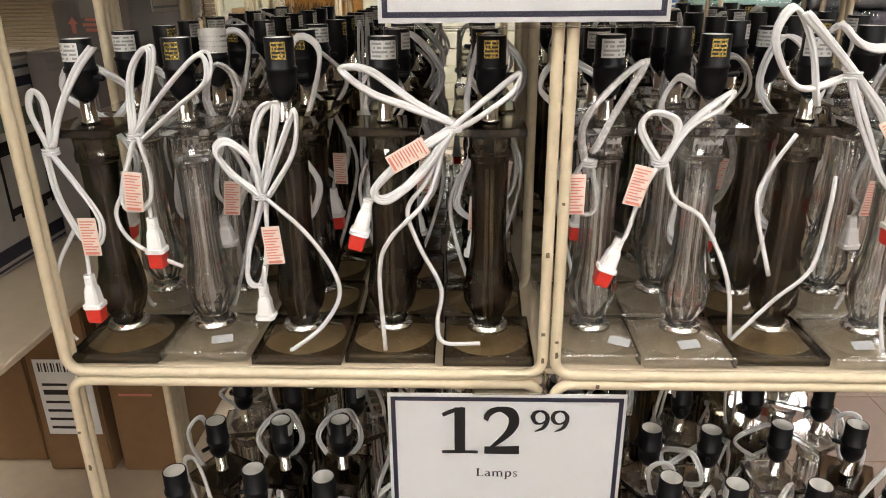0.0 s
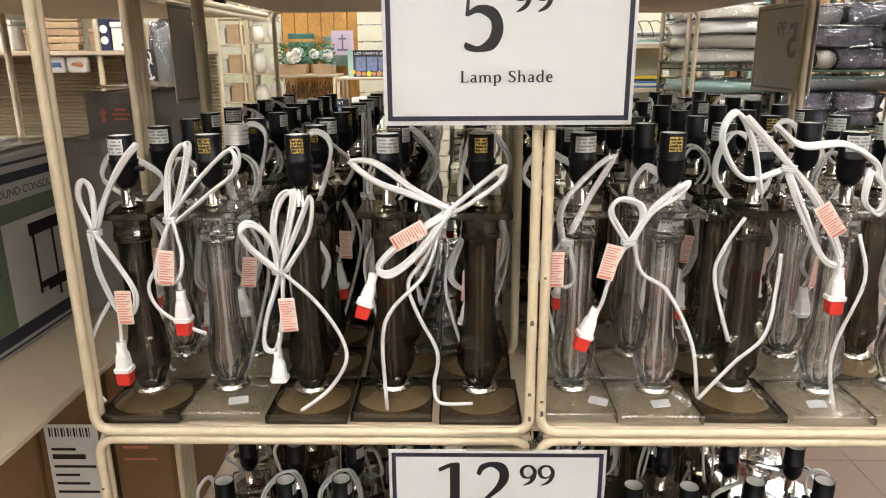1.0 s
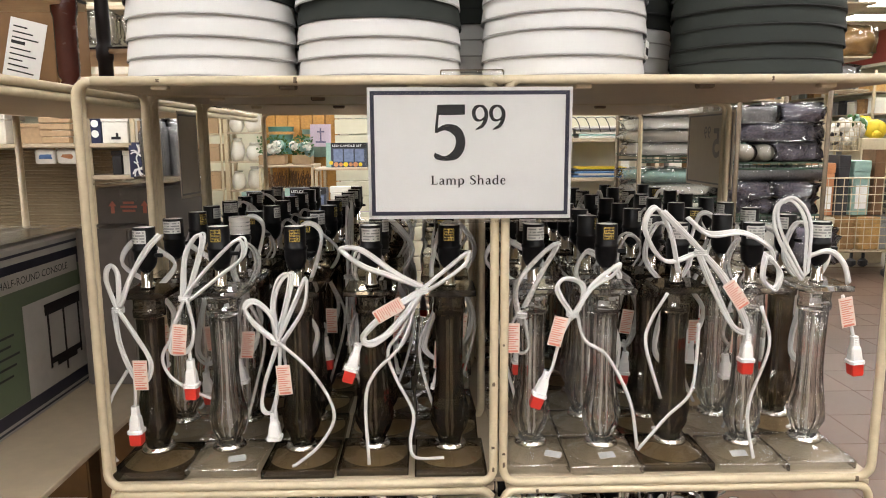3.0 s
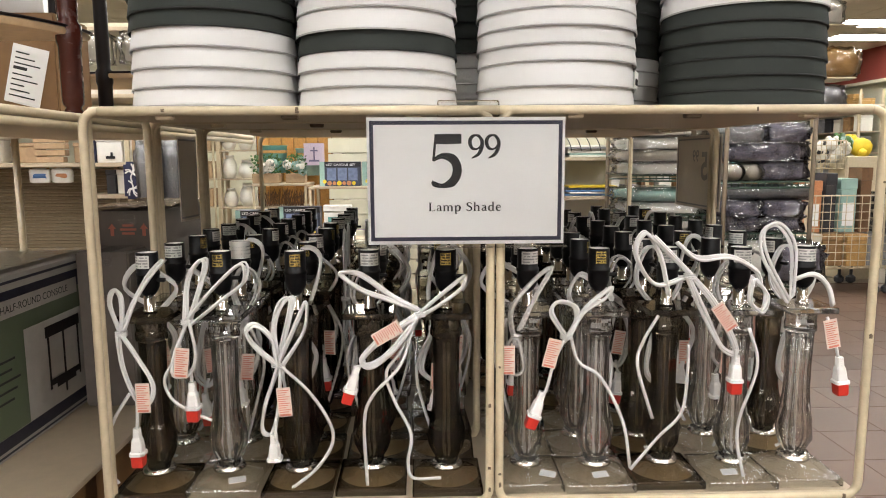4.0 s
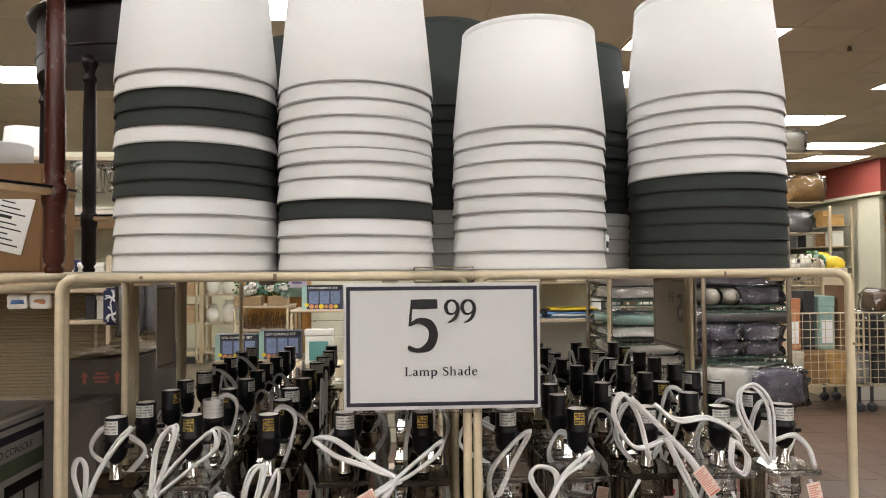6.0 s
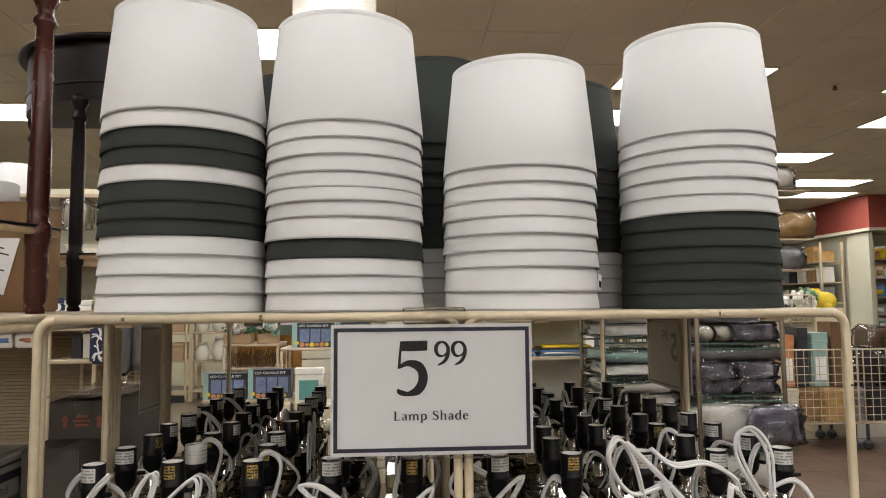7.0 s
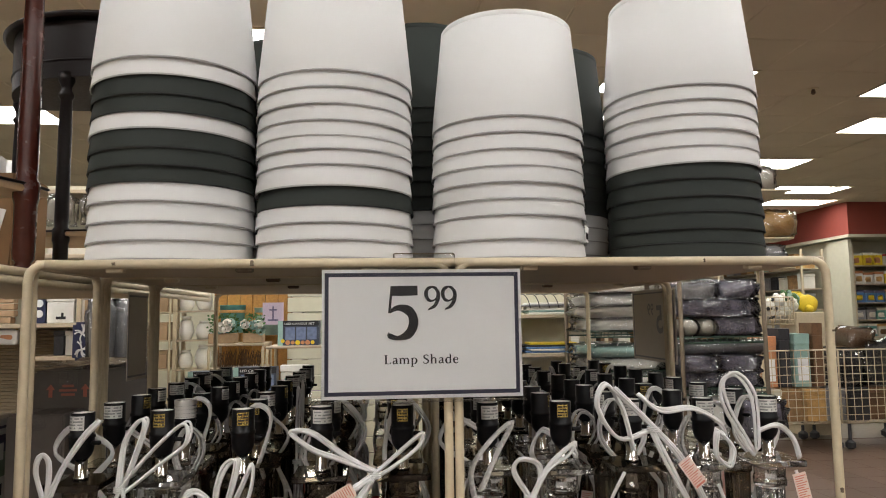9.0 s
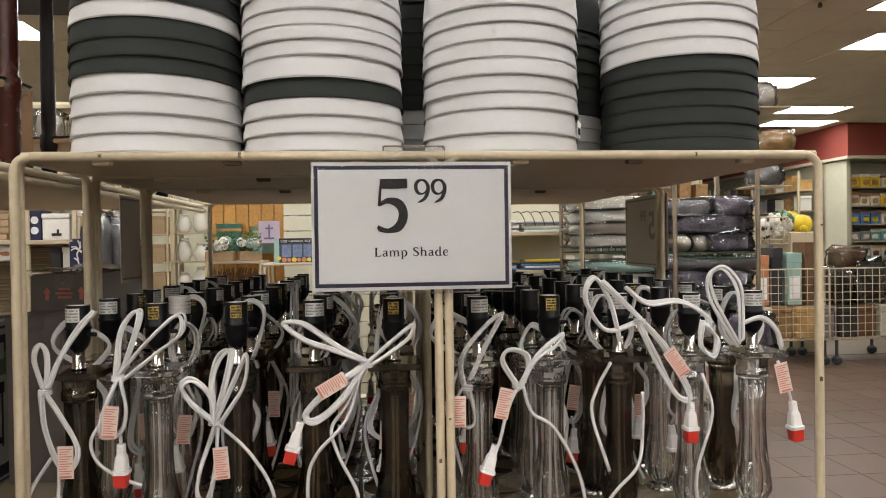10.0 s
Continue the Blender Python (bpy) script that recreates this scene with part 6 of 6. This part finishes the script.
wire_bin(3.50, 4.22, 5.9, 6.5, 0.24, 0.91, "cream wire bin on casters holding boxed goods")
wire_bin(4.28, 5.1, 5.9, 6.5, 0.24, 0.91, "cream wire bin on casters holding dark bags")
tt = wire_bin(3.50, 4.25, 6.6, 7.0, 1.14, 1.42, "upper wire basket piled with plush toys", False, 0.05)
for xx in (3.5, 4.25):
    part("pole", lathe([(0.014, 0), (0.014, 1.42)], 10, at=(xx, 7.0, 0)), CREAM, tt)
for x, w, h, c, nm in ((3.63, 0.17, 0.48, "orange", "orange"), (3.80, 0.10, 0.55, "dark", "black patterned"), (3.97, 0.15, 0.50, "mint", "pale teal"), (4.13, 0.10, 0.6, "brown", "brown")):
    t = lidded_box("tall_carton", x, 6.05, 0.56, w, 0.2, h, GOODS[c], nm + " upright carton standing in a wire bin", "carton")
    if c in ("mint", "orange"):
        part("print", box(-w * 0.36, w * 0.36, -0.006, -0.0035, h * 0.12, h * 0.55), PAPER, t, "pale printed panel")
for k in range(7):
    lidded_box("low_carton", 3.60 + 0.215 * k, 5.97 + 0.03 * (k % 2), 0.25, 0.19, 0.4, 0.30, GOODS[("stone", "wicker", "amber", "grey", "dark", "brown", "stone")[k]], "carton lying in the bottom of a wire bin", "carton")
for k, (x, z, s, c) in enumerate(((4.45, 0.56, (0.30, 0.3, 0.35), "dark"), (4.75, 0.56, (0.32, 0.3, 0.42), "dark"), (4.95, 0.56, (0.2, 0.3, 0.3), "brown"), (4.6, 0.9, (0.26, 0.25, 0.2), "brown"))):
    soft("soft_bag", x, 6.2, z, s, GOODS[c], "dark soft bag piled in a wire bin", "bag", 30 + k, True)


def plush(x, y, z, r, a, b, label, seed):
    t = thing("plush_toy", label, "plush toy", pose(x, y, z, 0, 0, seed * 40), "plush toys in the basket")
    bm = bmesh.new()
    for c, s in (((0, 0, r * 0.8), 1.0), ((r * 0.9, 0, r * 1.3), 0.7), ((r * 1.1, r * 0.45, r * 1.9), 0.3), ((r * 1.1, -r * 0.45, r * 1.9), 0.3), ((0, -r * 0.9, r * 0.3), 0.4), ((-r * 0.6, r * 0.8, r * 0.3), 0.4)):
        bmesh.ops.create_icosphere(bm, subdivisions=3, radius=r * s, matrix=Matrix.Translation(c))
    for v in bm.verts:
        v.co += v.normal * (r * 0.10 * noise.noise(v.co * 40))
    for i, f in enumerate(bm.faces):
        f.material_index = 1 if noise.noise(f.calc_center_median() * 14 + Vector((seed, 0, 0))) > 0.15 else 0
    part("plush_body", bm, [GOODS[a], GOODS[b]], t, "", True)


for k in range(9):
    a, b, w = (("white", "dark", "black and white"), ("white", "white", "white"), ("white", "stone", "cream"))[k % 3]
    plush(3.58 + 0.083 * k, 6.78 + 0.05 * (k % 2), 1.21 + 0.05 * (k % 2), 0.095, a, b, w + " plush toy in a wire basket", k)
plush(4.50, 6.75, 1.27, 0.10, "yellow", "yellow", "yellow plush toy hanging by the basket", 3)
plush(4.36, 6.80, 1.33, 0.08, "leaf", "mint", "green plush toy by the basket", 5)
st = thing("toy_stand", "cream stand under the plush toys", "stand", pose(4.47, 6.75, 0))
part("stand_body", box(-0.18, 0.14, -0.12, 0.2, 0, 1.265, 0.01), CREAM, st)
for k, (x, z, wd, hd) in enumerate(((2.849, 1.888, 0.25, 0.20), (2.735, 2.224, 0.20, 0.18), (2.775, 1.661, 0.20, 0.17))):
    soft("wrapped_basket", x, 4.5, z - hd * 0.46, (wd, 0.2, hd), (GOODS["amber"], GOODS["stone"], GOODS["grey"])[k], ("amber", "cream", "grey")[k] + " wicker ornament wrapped in clear plastic", "basket", 60 + k, True, 0, 0.75)
pole = thing("ornament_stand", "slim cream pole stand carrying wrapped ornaments", "stand", pose(2.79, 4.66, 0))
part("pole", lathe([(0.013, 0), (0.013, 2.45)], 10), CREAM, pole)
for z in (1.583, 1.796, 2.141):
    part("arm", box(-0.14, 0.14, -0.26, 0.01, z - 0.012, z, 0.003), CREAM, pole)

# far right: brick red soffit that turns a corner, shelving under both of its faces
SX = 8.2
for nm, b, m, lb in (("wall_soffit", (SX, 11.0, 11.2, 18.0, 2.62, CEIL - 0.003), WALL_RED, "brick red soffit over the far shelves"), ("trim_soffit", (SX - 0.04, 11.0, 11.16, 18.0, 2.565, 2.617), WALL_CREAM, "pale moulding under the red soffit"),
                     ("wall_soffit_core", (SX + 0.15, 11.0, 11.9, 18.0, 0, 2.564), WALL_CREAM, "cream wall behind the far shelves")):
    tagged(part(nm, box(*b), m), lb, "wall", kind="structure")
u = shelf_unit(SX + 0.10, 10.6, 11.3, 11.85, (0.45, 0.82, 1.12, 1.42, 1.75, 2.08), "tall cream shelving with colourful cartons", 0.02)
part("end_panel", box(SX + 0.03, SX + 0.095, 11.28, 11.87, 0, 2.55), WALL_CREAM, u)
TOYS = (("yellow", "white", "orange"), ("white", "red", "yellow"), ("blue", "plum", "yellow"), ("white", "orange", "amber"))
for lev, z in enumerate((0.821, 1.121, 1.421, 1.751, 2.081)):
    for k in range(10):
        body, cap, spot = TOYS[(lev + k // 3) % 4] if z > 1.3 else (("teal", "stone", "white"), ("stone", "amber", "brown"), ("grey", "dark", "stone"))[(lev * 2 + k // 2) % 3]
        bx_h = rg.uniform(0.19, 0.23)
        t = lidded_box("boxed_toy", SX + 0.23 + 0.195 * k, 11.34, z, 0.17, 0.2, bx_h, GOODS[body], "bright printed carton on the far shelf", "box", 0, GOODS[cap])
        part("print", lumpy((0.11, 0.006, bx_h * 0.45), k + lev, 0.4, 3, 2), GOODS[spot], t, "bright printed picture", True, pose(rg.uniform(-0.02, 0.02), -0.004, bx_h * 0.38))
shelf_unit(SX - 0.45, SX, 11.95, 17.0, (0.4, 0.9, 1.32, 1.70, 2.08), "long cream shelving with kitchen goods", 0.02)
for z in (0.901, 1.321, 1.701, 2.081):
    for k in range(16):
        lidded_box("boxed_kitchenware", SX - 0.25, 12.02 + 0.30 * k, z, rg.uniform(0.16, 0.26), rg.uniform(0.2, 0.27), rg.uniform(0.16, 0.30), GOODS[rg.choice(("white", "stone", "dark", "mint", "white", "wicker", "grey", "amber"))], "kitchenware carton on the far shelf", "box")
t = thing("wicker_basket", "brown wicker basket on the far shelf", "basket", pose(5.55, 10.6, 1.45))
part("basket_body", lathe([(0.2, 0), (0.26, 0.22), (0.28, 0.24), (0.25, 0.24), (0.19, 0.02)], 20, flute=10, depth=0.02), GOODS["wicker"], t)
ts = thing("basket_table", "cream table under the wicker basket", "table", pose(5.55, 10.6, 0))
part("tabletop", box(-0.4, 0.4, -0.3, 0.3, 1.42, 1.449, 0.004), CREAM_BOARD, ts)
for xx in (-0.37, 0.37):
    for yy in (-0.27, 0.27):
        part("leg", box(xx - 0.02, xx + 0.02, yy - 0.02, yy + 0.02, 0, 1.4195), CREAM, ts)
# far left and middle: more aisles
for x0, x1, y0 in ((-5.6, -3.3, 5.2), (0.2, 2.6, 7.6), (2.8, 4.9, 9.4), (-1.6, 0.0, 7.4)):
    shelf_unit(x0, x1, y0, y0 + 0.5, (0.4, 0.8, 1.15, 1.5, 1.8), "cream shelving in a farther aisle", 0.018, WALL_CREAM)
    for z in (0.401, 0.801, 1.151, 1.501, 1.801):
        n = int((x1 - x0) / 0.24)
        for k in range(n):
            lidded_box("boxed_goods", x0 + 0.14 + (x1 - x0 - 0.1) * k / n, y0 + 0.04, z, 0.18, 0.3, rg.uniform(0.13, 0.27), GOODS[rg.choice(("white", "stone", "grey", "mint", "wicker", "lilac", "brown", "teal", "white"))], "mixed carton in a farther aisle", "box")
for k in range(4):
    t = tagged(place("lamp_shade", SHADES["w"][0], None, "", pose(-3.15 + 0.34 * k, 3.75, 1.98)), "white drum lamp shade on a far shelf", "lamp shade", "far lamp shades")
for k in range(2):
    t = thing("wrapped_hanging_ware", "clear plastic bag hanging under an upper shelf", "bag", pose(-1.74 + 0.20 * k, 3.62, 1.86), "hanging bags")
    part("bag_body", lumpy((0.15, 0.10, 0.17), 70 + k, 0.25, 3, 4, 0.25), POLY, t, "creased clear plastic", True)
    part("filling", lumpy((0.11, 0.07, 0.13), 74 + k, 0.2, 3, 3), GOODS["stone"], t, "", True)
    part("hook", sweep(glide([(0, 0, 0.07), (0, 0.004, 0.095), (0, 0.02, 0.093)], 4), 0.003, seg=5), SCRATCH, t)
shelf_unit(-3.35, -1.45, 3.6, 3.98, (1.978,), "upper cream shelf with white shades", 0.012)
# hanging panel near the ceiling; its glowing patch stands in for a reflected troffer
hp = thing("hanging_sign", "white hanging sign panel with a small glowing patch", "sign", pose(-0.34, 3.55, 2.72))
part("panel", box(-0.235, 0.235, 0, 0.03, 0, 0.44, 0.004), GOODS["white"], hp)
part("lamp_cover", box(-0.11, 0.11, -0.03, -0.001, 0.25, 0.36, 0.006), TROFFER_GLOW, hp, "small glowing patch in place of a reflection")
for xx in (-0.2, 0.2):
    part("hanger", lathe([(0.004, 0.44), (0.004, CEIL - 2.72)], 8, at=(xx, 0.015, 0)), SCRATCH, hp)

# ---- floor tiles ----
TILE = 0.305
bm = box(0.0018, TILE - 0.0018, 0.0018, TILE - 0.0018, -0.004, 0, 0.001)
tile_me = bpy.data.meshes.new("tile")
bm.to_mesh(tile_me), bm.free()
tile_me.materials.append(FLOOR_TILE)
floor_ob = bpy.data.objects["floor"]
rest, fcs, count = [], [], 0
for i in range(-29, 36):
    for j in range(-71, 21):
        x, y = i * TILE, j * TILE
        if 2 <= i <= 15 and 1 <= j <= 20 and count < 290:
            place("tile", tile_me, floor_ob, "", pose(x, y, 0.0))
            count += 1
        elif y + TILE <= FLOOR_EDGE:
            k = len(rest)
            rest += [(x + 0.003, y + 0.003, -0.0003), (x + TILE - 0.003, y + 0.003, -0.0003), (x + TILE - 0.003, y + TILE - 0.003, -0.0003), (x + 0.003, y + TILE - 0.003, -0.0003)]
            fcs.append((k, k + 1, k + 2, k + 3))
me = bpy.data.meshes.new("tile_field")
me.from_pydata(rest, [], fcs)
me.materials.append(FLOOR_TILE)
tagged(place("tile_field", me, floor_ob), kind="stuff")
